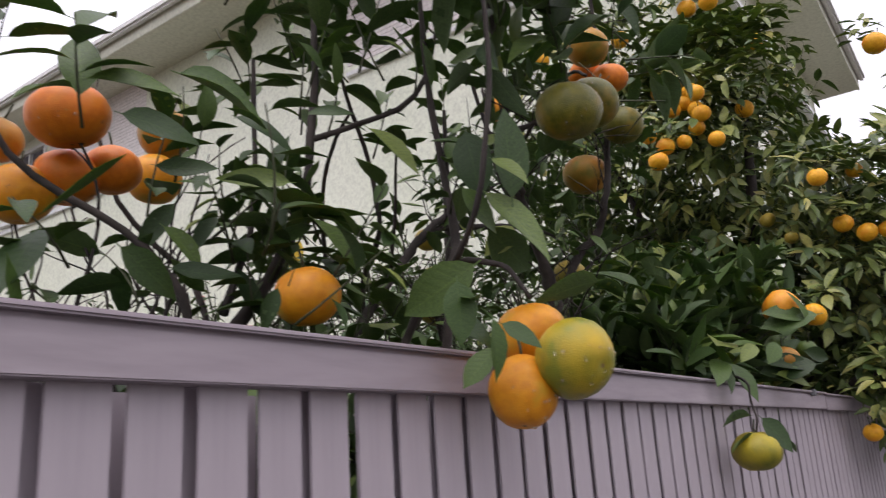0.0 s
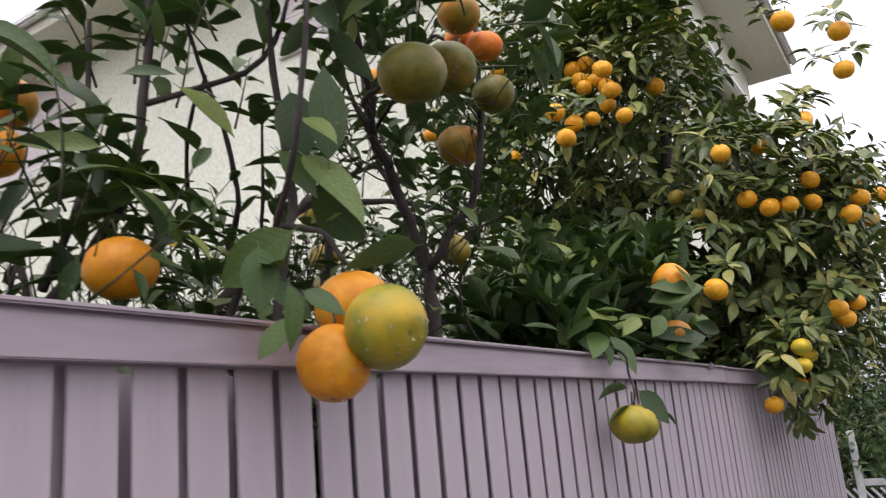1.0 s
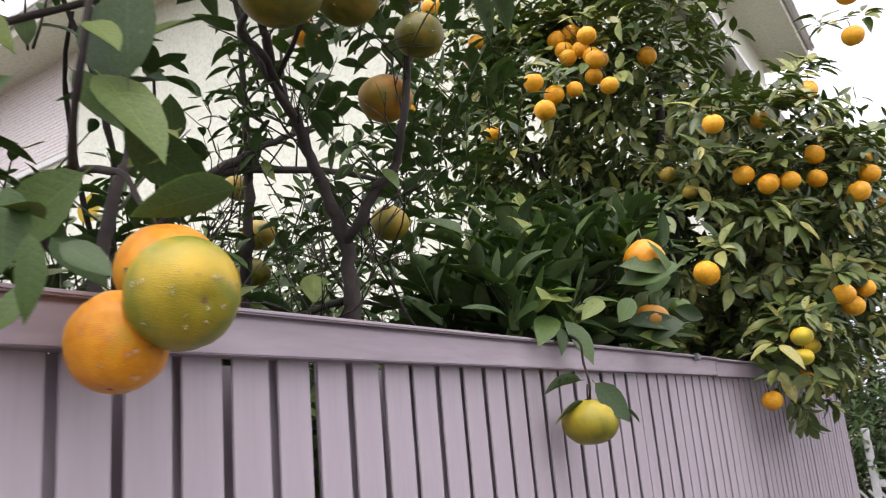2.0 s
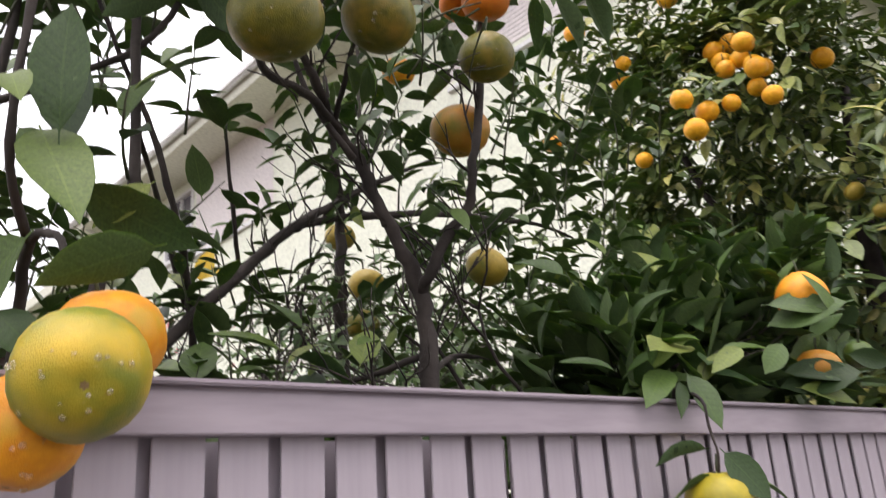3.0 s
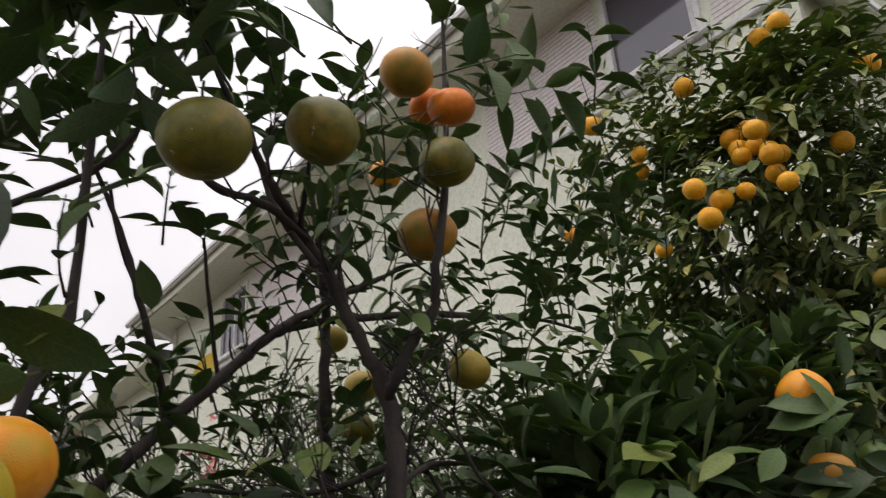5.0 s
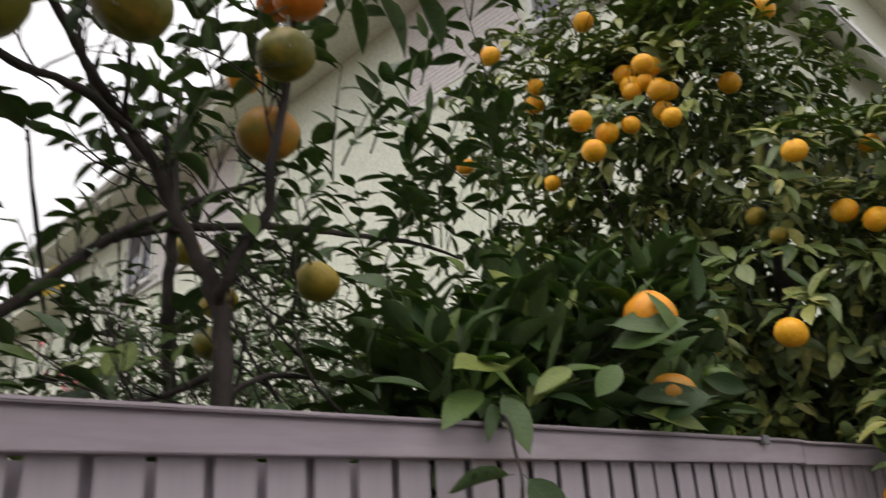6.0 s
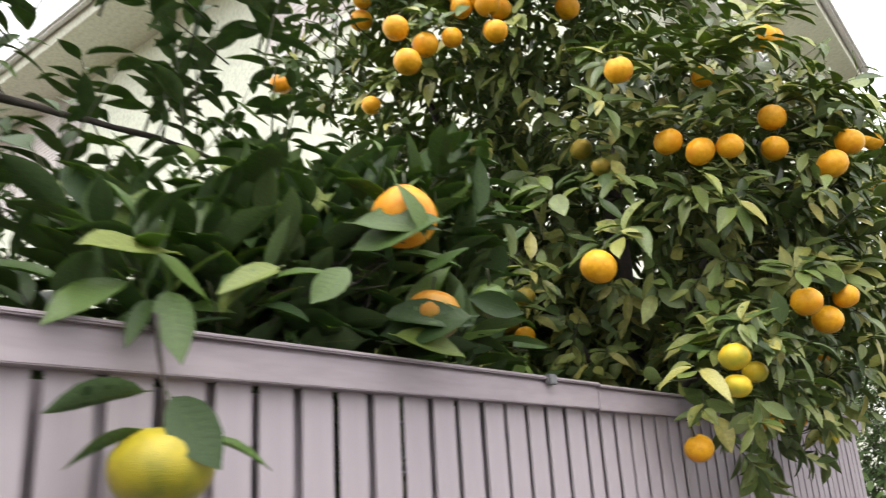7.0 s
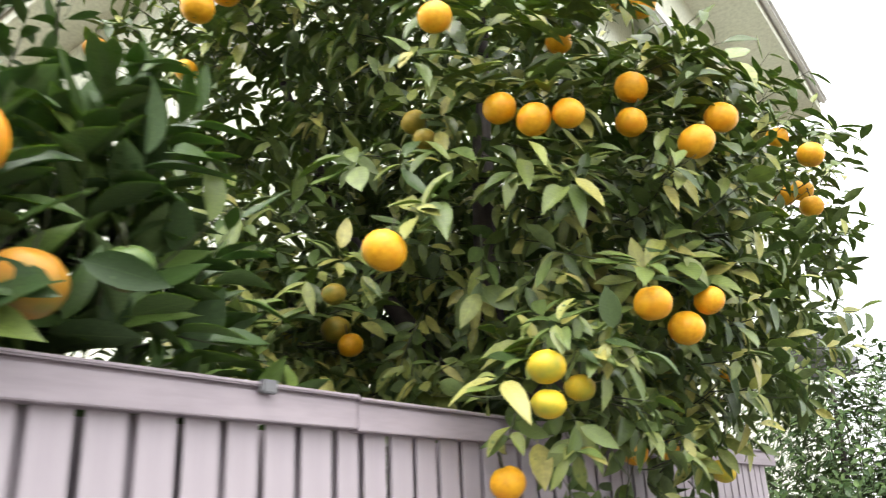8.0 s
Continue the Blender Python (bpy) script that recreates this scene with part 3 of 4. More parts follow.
def siding(x0, x1, z0, z1, parent):
    """A panel of narrow horizontal boards on the front wall."""
    bm = bmesh.new()
    z = z0
    while z < z1 - 0.01:
        a, b = HY0 - 0.011, HY0 - 0.0085
        vs = [bm.verts.new(c) for c in ((x0, HY0, z), (x1, HY0, z), (x1, a, z + 0.006), (x0, a, z + 0.006), (x0, b, z + 0.05), (x1, b, z + 0.05))]
        bm.faces.new((vs[0], vs[1], vs[2], vs[3]))
        bm.faces.new((vs[3], vs[2], vs[5], vs[4]))
        z += 0.05
    return part("siding_panel", bm, SIDING, parent)


siding(-10.8, -8.3, 5.46, 6.8, house)
siding(-4.6, -2.94, 5.64, 6.8, house)
siding(-1.76, -1.1, 5.64, 6.8, house)
part("trim_band", box(-12.2, -8.3, HY0 - 0.05, HY0 - 0.002, 5.34, 5.41, 0.006), TRIM, house)
part("trim_band", box(-4.6, -1.1, HY0 - 0.05, HY0 - 0.002, 5.5, 5.555, 0.006), TRIM, house)

# eaves with soffit, fascia and gutter, hipped roof above
EX0, EX1, EY0, EY1 = HX0 - 0.6, HX1 + 0.6, HY0 - 0.7, HY1 + 0.5
part("soffit", box(EX0, EX1, EY0, EY1, HZ, HZ + 0.04), SOFFIT, house)
part("fascia", box(EX0, EX1, EY0 - 0.03, EY0, HZ - 0.02, HZ + 0.26, 0.008), SOFFIT, house)
part("fascia", box(EX1, EX1 + 0.03, EY0 - 0.03, EY1, HZ - 0.02, HZ + 0.26, 0.008), SOFFIT, house)
part("fascia", box(EX0 - 0.03, EX0, EY0 - 0.03, EY1, HZ - 0.02, HZ + 0.26, 0.008), SOFFIT, house)
part("gutter", box(EX0 - 0.03, EX1 + 0.03, EY0 - 0.14, EY0 - 0.032, HZ + 0.12, HZ + 0.24, 0.03), TRIM, house)
part("gutter", box(EX1 + 0.032, EX1 + 0.14, EY0 - 0.03, EY1, HZ + 0.12, HZ + 0.24, 0.03), TRIM, house)
mx, my = (EX0 + EX1) / 2, (EY0 + EY1) / 2
rz = HZ + 0.25
mesh_ob("roof", [(EX0, EY0, rz), (EX1, EY0, rz), (EX1, EY1, rz), (EX0, EY1, rz), (EX0 + 4, my, rz + 1.9), (EX1 - 4, my, rz + 1.9)],
        [(0, 1, 5, 4), (1, 2, 5), (2, 3, 4, 5), (3, 0, 4), (3, 2, 1, 0)], ROOF, house)
# pent roof with its gutter along the side wall, and the porch roof below it
mesh_ob("pent_roof", [(HX1, HY0, 5.62), (HX1, 10.9, 5.62), (-0.82, 10.9, 5.36), (-0.82, HY0, 5.36), (HX1, HY0, 5.54), (HX1, 10.9, 5.54), (-0.82, 10.9, 5.28), (-0.82, HY0, 5.28)],
        [(0, 3, 2, 1), (4, 5, 6, 7), (0, 1, 5, 4), (2, 3, 7, 6), (1, 2, 6, 5), (3, 0, 4, 7)], SOFFIT, house)
part("gutter", box(-0.82, -0.74, HY0, 11.2, 5.24, 5.34, 0.02), TRIM, house)
part("porch_roof", box(HX1, -0.45, 8.4, 10.4, 2.75, 2.95, 0.02), ROOF, house)
# lower wing beyond the main block, and the pipe at its corner
part("wing_wall", box(-23.0, HX0 - 0.002, HY0 + 0.3, 11.0, 0, HZ - 0.5), CREAM, house)
part("wing_soffit", box(-23.5, EX0 - 0.032, HY0 - 0.3, 11.4, HZ - 0.5, HZ - 0.46), SOFFIT, house)
part("wing_fascia", box(-23.5, EX0 - 0.032, HY0 - 0.34, HY0 - 0.302, HZ - 0.52, HZ - 0.24, 0.008), SOFFIT, house)
part("wing_roof", box(-23.5, EX0 - 0.032, HY0 - 0.3, 11.4, HZ - 0.455, HZ - 0.2, 0.02), ROOF, house)
tv, tf = [], []
tube(spline([(-14.4, HY0 - 0.7, 6.95, 0.04), (-14.4, HY0 - 0.55, 6.78, 0.04), (-14.3, HY0 - 0.1, 6.5, 0.04), (-14.3, HY0 - 0.05, 6.25, 0.04), (-14.3, HY0 - 0.05, 0.1, 0.04)], 4), 8, tv, tf)
mesh_ob("downpipe", tv, tf, TRIM, house, smooth=True)
rebase(house, (mx, my, 0))
house.matrix_basis = pose(0, 0, 0, 0, 0, 1.4) @ Matrix.Translation((mx, my, 0))

# dark-roofed house far behind
neighbour = empty("neighbour_house", (0, 0, 0), "distant house with brown wall and dark tiled roof", "house")
BROWN = plain_material("brown_boards", (0.07, 0.05, 0.045), (0.12, 0.09, 0.08), 1.0, 0.9, 0.3, 0.01, 12.0)
part("wall", box(-44, -32.5, 4.0, 9.0, 0, 7.6), BROWN, neighbour)
mesh_ob("roof", [(-45, 3.2, 7.5), (-31.6, 3.2, 7.5), (-31.6, 9.8, 7.5), (-45, 9.8, 7.5), (-45, 6.5, 9.2), (-31.6, 6.5, 9.2)],
        [(0, 1, 5, 4), (2, 3, 4, 5), (1, 2, 5), (3, 0, 4), (3, 2, 1, 0)], ROOF, neighbour)
rebase(neighbour, (-38, 6.5, 0))

# white lattice screen past the end of the fence
lattice = empty("lattice_screen", (0, 0, 0), "white wooden lattice screen with a slim post past the fence", "lattice")
part("post", box(-0.02, 0.02, 4.33, 4.37, 0, 1.28, 0.004), TRIM, lattice)
part("rail", box(0.022, 0.75, 4.34, 4.36, 0.95, 0.99, 0.003), TRIM, lattice)
slat = None
for k in range(14):
    for lean in (1, -1):
        x = 0.06 + 0.05 * k
        if slat is None:
            slat = b = part("slat", box(-0.007, 0.007, -0.004, 0.004, -0.25, 0.25), TRIM, lattice)
        else:
            b = new("slat", slat.data)
            b.parent = lattice
        b.matrix_local = pose(x, 4.35 + 0.0045 * lean, 0.74, 0, 38 * lean, 0)
rebase(lattice, (0, 4.35, 0))
# ---------------------------------------------------------------- fruit
for x, y, z, d in ((-0.11, 0.176, 2.061, 0.1017), (-0.035, 0.096, 2.313, 0.0927), (0.045, 0.973, 1.674, 0.0932)):
    fruit(x, y, z, d, "bronze")
for x, y, z, d in ((-0.275, 0.373, 1.892, 0.083), (-0.643, 0.28, 2.046, 0.0702), (-0.709, 0.393, 1.965, 0.0877), (-0.149, 1.915, 2.322, 0.0664),
                   (-0.054, 1.833, 2.212, 0.0543), (-0.327, 1.82, 1.907, 0.0576), (-0.525, 2.023, 1.891, 0.081)):
    fruit(x, y, z, d, "dull")
for x, y, z, d in ((0.083, -0.273, 2.002, 0.1097), (0.049, -0.103, 2.086, 0.1017), (0.005, 0.138, 2.131, 0.0895), (-0.707, 0.377, 1.866, 0.0846)):
    fruit(x, y, z, d, "green", 0.87, drops=5)
fruit(0.073, 0.491, 1.445, 0.1092, "olive", 0.8, axis=(0.05, -0.03, 1))
fruit(0.149, -0.47, 1.583, 0.1018, "half", 0.93, axis=(-0.9, 0.2, 0.32), drops=16)
fruit(0.083, -0.49, 1.548, 0.0903, "orange", 1.04, axis=(-0.1, 0.25, 1), drops=12)
fruit(0.065, -0.427, 1.627, 0.0999, "orange", 0.9, (10, 10))
for x, y, z, d in ((-0.216, -0.571, 1.711, 0.1005), (-0.402, 0.281, 2.349, 0.0723), (-1.087, 1.581, 2.779, 0.0773)):
    fruit(x, y, z, d, "orange")
for x, y, z, d in ((-0.028, 0.181, 2.269, 0.0832), (-0.085, 0.177, 2.299, 0.0759)):
    fruit(x, y, z, d, "ripe", 0.8)
fruit(0.089, 0.866, 1.802, 0.1005, "orange", 0.9, (6, 8), neck=0.1)
fruit(0.089, 1.071, 1.703, 0.0606, "fresh", 0.95)
for x, y, z, d in ((0.228, 1.793, 1.652, 0.0694), (0.22, 1.803, 1.589, 0.0625), (0.231, 1.904, 1.626, 0.0589), (0.044, 3.16, 1.514, 0.0821)):
    fruit(x, y, z, d, "lime", 0.84)
for x, y, z, d in ((-0.733, 1.66, 2.593, 0.0629), (-0.957, 1.641, 3.235, 0.0883), (-0.483, 1.832, 2.973, 0.0817), (-0.436, 1.87, 2.997, 0.0816), (-0.257, 1.584, 2.809, 0.0711),
                   (-0.448, 1.807, 2.904, 0.077), (-0.281, 1.697, 2.765, 0.0766), (-0.401, 1.462, 2.526, 0.0769), (-0.388, 1.527, 2.601, 0.0749), (-0.426, 1.449, 2.637, 0.074),
                   (-0.325, 1.57, 2.616, 0.0606), (-0.218, 1.632, 2.615, 0.0675), (-0.824, 1.72, 2.975, 0.0798), (-0.778, 1.681, 3.019, 0.065), (-0.643, 1.854, 3.308, 0.0844),
                   (-0.353, 1.977, 3.407, 0.0885), (-0.23, 1.89, 3.353, 0.087), (0.1, 1.686, 2.382, 0.0724), (0.172, 2.089, 2.495, 0.0661), (-0.184, 2.005, 2.856, 0.0804)):
    fruit(x, y, z, d, "yuzu", 0.92)
for x, y, z, d in ((-0.331, 1.76, 2.904, 0.0732), (-0.362, 1.767, 2.862, 0.0712), (-0.322, 1.77, 2.823, 0.0686), (-0.302, 1.795, 2.808, 0.0706), (-0.34, 1.809, 2.755, 0.0707), (-0.407, 1.739, 2.833, 0.0688)):
    fruit(x, y, z, d, "yuzu", 0.92)
for x, y, z, d in ((0.343, 2.115, 2.556, 0.0776), (0.323, 2.328, 3.109, 0.1039), (-0.206, 2.499, 3.396, 0.1039), (0.128, 1.864, 2.234, 0.0741), (0.2, 1.88, 2.187, 0.075),
                   (0.265, 1.911, 2.19, 0.068), (0.321, 2.101, 2.224, 0.0704), (0.326, 2.117, 2.318, 0.0756), (0.438, 2.162, 2.159, 0.0805), (0.477, 2.238, 2.234, 0.0755),
                   (0.416, 3.065, 2.519, 0.0708), (0.516, 2.979, 2.394, 0.0799), (0.369, 3.528, 2.494, 0.0825), (0.307, 3.544, 2.498, 0.0827), (0.434, 3.284, 2.341, 0.078)):
    fruit(x, y, z, d, "yuzu", 0.92)
for x, y, z, d in ((0.021, 1.604, 1.874, 0.0834), (-0.471, 2.022, 1.841, 0.0667), (0.339, 2.039, 1.792, 0.0761), (0.341, 2.199, 1.767, 0.078), (0.388, 2.229, 1.824, 0.0659),
                   (0.054, 3.301, 1.825, 0.072), (0.092, 1.851, 1.464, 0.068), (0.083, 2.434, 1.542, 0.0671), (0.12, 2.344, 1.542, 0.0469), (0.133, 2.525, 1.547, 0.054),
                   (0.526, 2.392, 3.01, 0.0935), (0.511, 2.41, 2.839, 0.0876), (0.332, 2.238, 2.609, 0.0819)):
    fruit(x, y, z, d, "yuzu", 0.92)
# ripe cluster on the outer stem
fruit(-0.528, -0.776, 2.029, 0.128, "ripe", 0.8, (8, -6), drops=6)
fruit(-0.607, -0.732, 1.958, 0.108, "ripe", 0.86)
fruit(-0.584, -0.667, 1.982, 0.098, "ripe", 0.86)
fruit(-0.63, -0.796, 1.921, 0.108, "orange", 0.9, drops=5)
fruit(-0.692, -0.813, 2.029, 0.09, "bronze", 0.86)
fruit(-0.745, -0.462, 2.16, 0.112, "bronze", 0.86)
fruit(-0.75, -0.48, 2.057, 0.112, "orange", 0.86)


# ---------------------------------------------------------------- citrus tree with large fruit, behind the fence
def near_fence(v):
    return -v.x


tree = Growth(21)
main = tree.limb((-0.24, 0.2, -0.02, 0.045), (-0.2, 0.19, 0.8, 0.03), (-0.211, 0.166, 1.595, 0.0165), (-0.205, 0.147, 1.8, 0.0145), (-0.2, 0.105, 1.873, 0.0115), (-0.203, 0.072, 1.929, 0.011),
                 (-0.203, 0.041, 1.994, 0.0105), (-0.208, -0.008, 2.059, 0.0095), (-0.147, -0.077, 2.085, 0.0078), (-0.127, -0.115, 2.118, 0.007), (-0.082, -0.207, 2.221, 0.005), (-0.053, -0.28, 2.358, 0.003))
arm = tree.limb((-0.203, -0.003, 2.051, 0.0072), (-0.138, -0.099, 2.057, 0.0065), (-0.068, -0.204, 2.029, 0.0055), (0.025, -0.27, 2.006, 0.004))
tree.limb((-0.198, -0.018, 2.056, 0.005), (-0.107, -0.049, 2.108, 0.0042), (-0, -0.084, 2.168, 0.0035), (0.045, -0.106, 2.142, 0.003))
fork = tree.limb((-0.2, 0.146, 1.8, 0.011), (-0.164, 0.139, 1.826, 0.0098), (-0.128, 0.158, 1.888, 0.0092), (-0.097, 0.171, 1.919, 0.0088), (-0.063, 0.155, 1.982, 0.0078), (-0.05, 0.17, 2.097, 0.007), (-0.051, 0.188, 2.325, 0.005), (-0.062, 0.203, 2.57, 0.003))
tree.spurs(main, 16, 16, 0.13)
tree.spurs(arm, 2, 6, 0.1)
tree.spurs(fork, 4, 12, 0.12)
tree.limb((-0.52, 0.27, -0.02, 0.04), (-0.56, 0.26, 0.9, 0.026), (-0.57, 0.232, 1.714, 0.015), (-0.52, 0.197, 1.904, 0.013), (-0.501, 0.187, 2.074, 0.009), (-0.446, 0.123, 2.31, 0.005))
long = tree.limb((-0.516, -0.414, 1.191, 0.014), (-0.551, -0.276, 1.587, 0.0125), (-0.497, -0.214, 1.69, 0.012), (-0.499, -0.022, 1.893, 0.0112), (-0.498, 0.079, 1.99, 0.0105), (-0.501, 0.198, 2.074, 0.008), (-0.489, 0.298, 2.135, 0.006), (-0.477, 0.423, 2.206, 0.004))
level = tree.limb((-0.498, 0.076, 1.986, 0.0085), (-0.505, 0.143, 2.018, 0.0085), (-0.447, 0.353, 2.054, 0.0075), (-0.506, 0.61, 2.107, 0.007), (-0.6, 0.893, 2.171, 0.0055), (-0.682, 1.14, 2.195, 0.003))
tree.spurs(long, 14, 7, 0.1)
tree.spurs(level, 4, 12, 0.12)
# the way to the lower fruit, and stems rising to the tips
tree.limb((-0.686, -0.053, 1.856, 0.006), (-0.613, -0.143, 2.039, 0.0052), (-0.491, -0.229, 2.122, 0.0042), (-0.39, -0.274, 2.163, 0.003))
# upright stems
tree.limb((-0.115, -0.477, 1.194, 0.009), (-0.087, -0.395, 1.719, 0.008), (-0.1, -0.359, 1.827, 0.0075), (-0.137, -0.356, 2.116, 0.0055), (-0.134, -0.362, 2.471, 0.003))
tree.limb((-0.519, -0.023, 1.898, 0.0045), (-0.467, -0.063, 2.001, 0.004), (-0.426, -0.098, 2.124, 0.003))
tree.limb((-0.568, -0.062, 1.494, 0.008), (-0.531, -0.109, 1.824, 0.0075), (-0.407, -0.187, 1.926, 0.006), (-0.382, -0.241, 2.062, 0.005), (-0.382, -0.299, 2.183, 0.004), (-0.363, -0.391, 2.378, 0.0025))
tree.limb((-0.171, 0, 1.991, 0.007), (-0.197, -0.069, 2.107, 0.005), (-0.221, -0.106, 2.268, 0.003))
tree.limb((-0.199, 0.075, 1.902, 0.005), (-0.297, 0.105, 2.106, 0.004), (-0.336, 0.13, 2.373, 0.003))
tree.limb((-0.216, 0.165, 1.657, 0.006), (-0.299, 0.292, 1.717, 0.005), (-0.41, 0.524, 1.744, 0.003))
tree.limb((-0.221, 0.159, 1.698, 0.006), (-0.402, 0.09, 1.675, 0.005), (-0.598, -0.124, 1.713, 0.003))
r = tree.rng
# leafy shoots on the upright stems
for px, py, pz, dx, dy, dz, ln, n, sz in (
        (-0.426, -0.098, 2.104, 0.1, 0.0, 1, 0.05, 7, 0.085), (-0.123, -0.365, 2.309, 0, 0, 1, 0.2, 9, 0.11), (-0.386, -0.31, 2.211, -0.1, -0.2, 1, 0.15, 8, 0.085),
        (-0.224, -0.103, 2.217, 0.1, 0, 1, 0.12, 7, 0.08), (-0.326, 0.13, 2.312, 0, 0.1, 1, 0.15, 8, 0.09), (-0.446, 0.124, 2.259, 0, 0, 1, 0.15, 8, 0.09),
        (-0.033, 0.131, 2.22, 0.3, 0.5, 0.4, 0.14, 8, 0.1), (-0.001, 0.202, 2.273, 0.2, 0.6, 0.2, 0.16, 7, 0.11), (-0.065, 0.204, 2.457, 0, 0.2, 1, 0.16, 8, 0.1),
        (0.061, -0.236, 2.095, 0.2, -0.5, 0.5, 0.14, 8, 0.105), (0.081, -0.297, 2.169, 0.1, -0.2, 0.6, 0.16, 9, 0.105), (0.021, -0.158, 2.137, 0, 0.2, 0.8, 0.14, 8, 0.1),
        (-0.477, 0.423, 2.206, 0, 0.4, 0.7, 0.12, 8, 0.075), (-0.419, 0.279, 2.105, 0.3, 0.2, 0.7, 0.12, 7, 0.07), (-0.498, 0.175, 2.084, 0.2, -0.2, 0.9, 0.1, 6, 0.07),
        (-0.536, 0.657, 2.117, 0.2, 0.1, 0.9, 0.16, 8, 0.08), (-0.586, 0.852, 2.167, 0.2, 0.2, 0.9, 0.2, 9, 0.085), (-0.643, 1.044, 2.196, 0.1, 0.2, 0.9, 0.22, 9, 0.085),
        (-0.417, 0.482, 1.756, 0.3, 0.3, 0.5, 0.14, 8, 0.085), (-0.349, 0.339, 1.716, 0.3, 0.2, 0.6, 0.12, 7, 0.08), (-0.597, -0.125, 1.734, 0, -0.3, 0.6, 0.12, 7, 0.07),
        (-0.497, -0.12, 1.786, 0.1, -0.2, 0.9, 0.1, 6, 0.07), (-0.499, 0.028, 1.93, -0.2, 0, 0.8, 0.1, 5, 0.06), (-0.1, -0.365, 1.852, 0.3, -0.3, 0.5, 0.12, 6, 0.09)):
    tree.shoot((px, py, pz), (dx, dy, dz), ln, n, sz * 1.15)
# dark leaves that hang over the green fruit
for k in range(28):
    p = (r.uniform(-0.1, 0.14), r.uniform(-0.62, 0.1), r.uniform(2.1, 2.32))
    tree.shoot(p, (r.uniform(-0.4, 0.6), r.uniform(-0.8, 0.4), r.uniform(-0.2, 0.7)), 0.12, 5, r.uniform(0.1, 0.14), droop=0.45)
# upright leafy shoots on the level limb
for k in range(7):
    p = (r.uniform(-0.62, -0.35), r.uniform(0.6, 1.2), r.uniform(2.08, 2.3))
    tree.shoot(p, (r.uniform(-0.2, 0.3), r.uniform(-0.35, 0.35), 1), r.uniform(0.2, 0.38), 10, r.uniform(0.085, 0.115), radius=0.003, droop=0.1)
# crown of the tree
for k in range(14):
    p = (r.uniform(-0.5, -0.12), r.uniform(0.3, 0.95), r.uniform(2.2, 2.65))
    tree.shoot(p, (r.uniform(-0.3, 0.4), r.uniform(-0.5, 0.3), r.uniform(0.3, 1)), r.uniform(0.14, 0.26), 8, r.uniform(0.085, 0.12), radius=0.0028, droop=0.25)
for k in range(13):
    p = (r.uniform(-0.45, -0.1), r.uniform(0.0, 0.45), r.uniform(1.88, 2.35))
    tree.shoot(p, (r.uniform(-0.4, 0.4), r.uniform(-0.4, 0.5), r.uniform(0.2, 1)), r.uniform(0.1, 0.18), 6, r.uniform(0.06, 0.09), radius=0.0024)
# thin shoots towards the far end of the limbs
for k in range(10):
    p = (r.uniform(-0.75, -0.25), r.uniform(0.1, 0.9), r.uniform(1.75, 2.3))
    tree.shoot(p, (r.uniform(-0.3, 0.4), r.uniform(-0.3, 0.5), r.uniform(0.3, 1)), 0.2, 7, r.uniform(0.055, 0.085), radius=0.0026)
for k in range(26):
    p = (r.uniform(-0.7, -0.3), r.uniform(-0.5, 0.2), r.uniform(1.6, 1.9))
    tree.shoot(p, (r.uniform(-0.3, 0.3), r.uniform(-0.4, 0.3), r.uniform(0.3, 1)), 0.16, 6, r.uniform(0.05, 0.08), radius=0.0024)
for k in range(14):
    p = (r.uniform(-0.6, -0.25), r.uniform(0.35, 0.75), r.uniform(1.62, 1.92))
    tree.shoot(p, (r.uniform(-0.3, 0.5), r.uniform(-0.4, 0.4), r.uniform(0.2, 1)), 0.16, 7, r.uniform(0.07, 0.1), radius=0.0024)
# tangle of thin bare twigs low in the tree
for k in range(16):
    p = (r.uniform(-0.75, -0.2), r.uniform(-0.1, 0.9), r.uniform(1.5, 1.68))
    tree.bramble(p, (r.uniform(-0.8, 0.8), r.uniform(-0.8, 0.8), r.uniform(0.1, 0.9)), r.uniform(0.14, 0.24), r.uniform(0.003, 0.005), 2, 0.06, 0.3)
tree.plant("citrus_tree", (-0.24, 0.2, 0), "open citrus tree with dark bare limbs, glossy leaves and large fruit", "citrus tree", [LEAF_TOP, LEAF_UNDER], near_fence)

# ---------------------------------------------------------------- second citrus tree, further back along the fence
left = Growth(33)
left.limb((-0.35, -0.75, -0.02, 0.04), (-0.361, -0.696, 0.99, 0.026), (-0.376, -0.648, 1.623, 0.010), (-0.436, -0.692, 1.807, 0.007), (-0.568, -0.845, 1.961, 0.006), (-0.618, -0.948, 2.217, 0.004))
left.limb((-0.376, -0.648, 1.603, 0.012), (-0.332, -0.514, 1.806, 0.0095), (-0.293, -0.481, 2.005, 0.0075), (-0.308, -0.453, 2.317, 0.005))
left.limb((-0.402, -0.574, 1.714, 0.008), (-0.413, -0.505, 1.901, 0.006), (-0.437, -0.486, 2.206, 0.004))
left.limb((-0.293, -0.481, 2.005, 0.006), (-0.198, -0.314, 2.111, 0.005), (-0.185, -0.225, 2.345, 0.003))
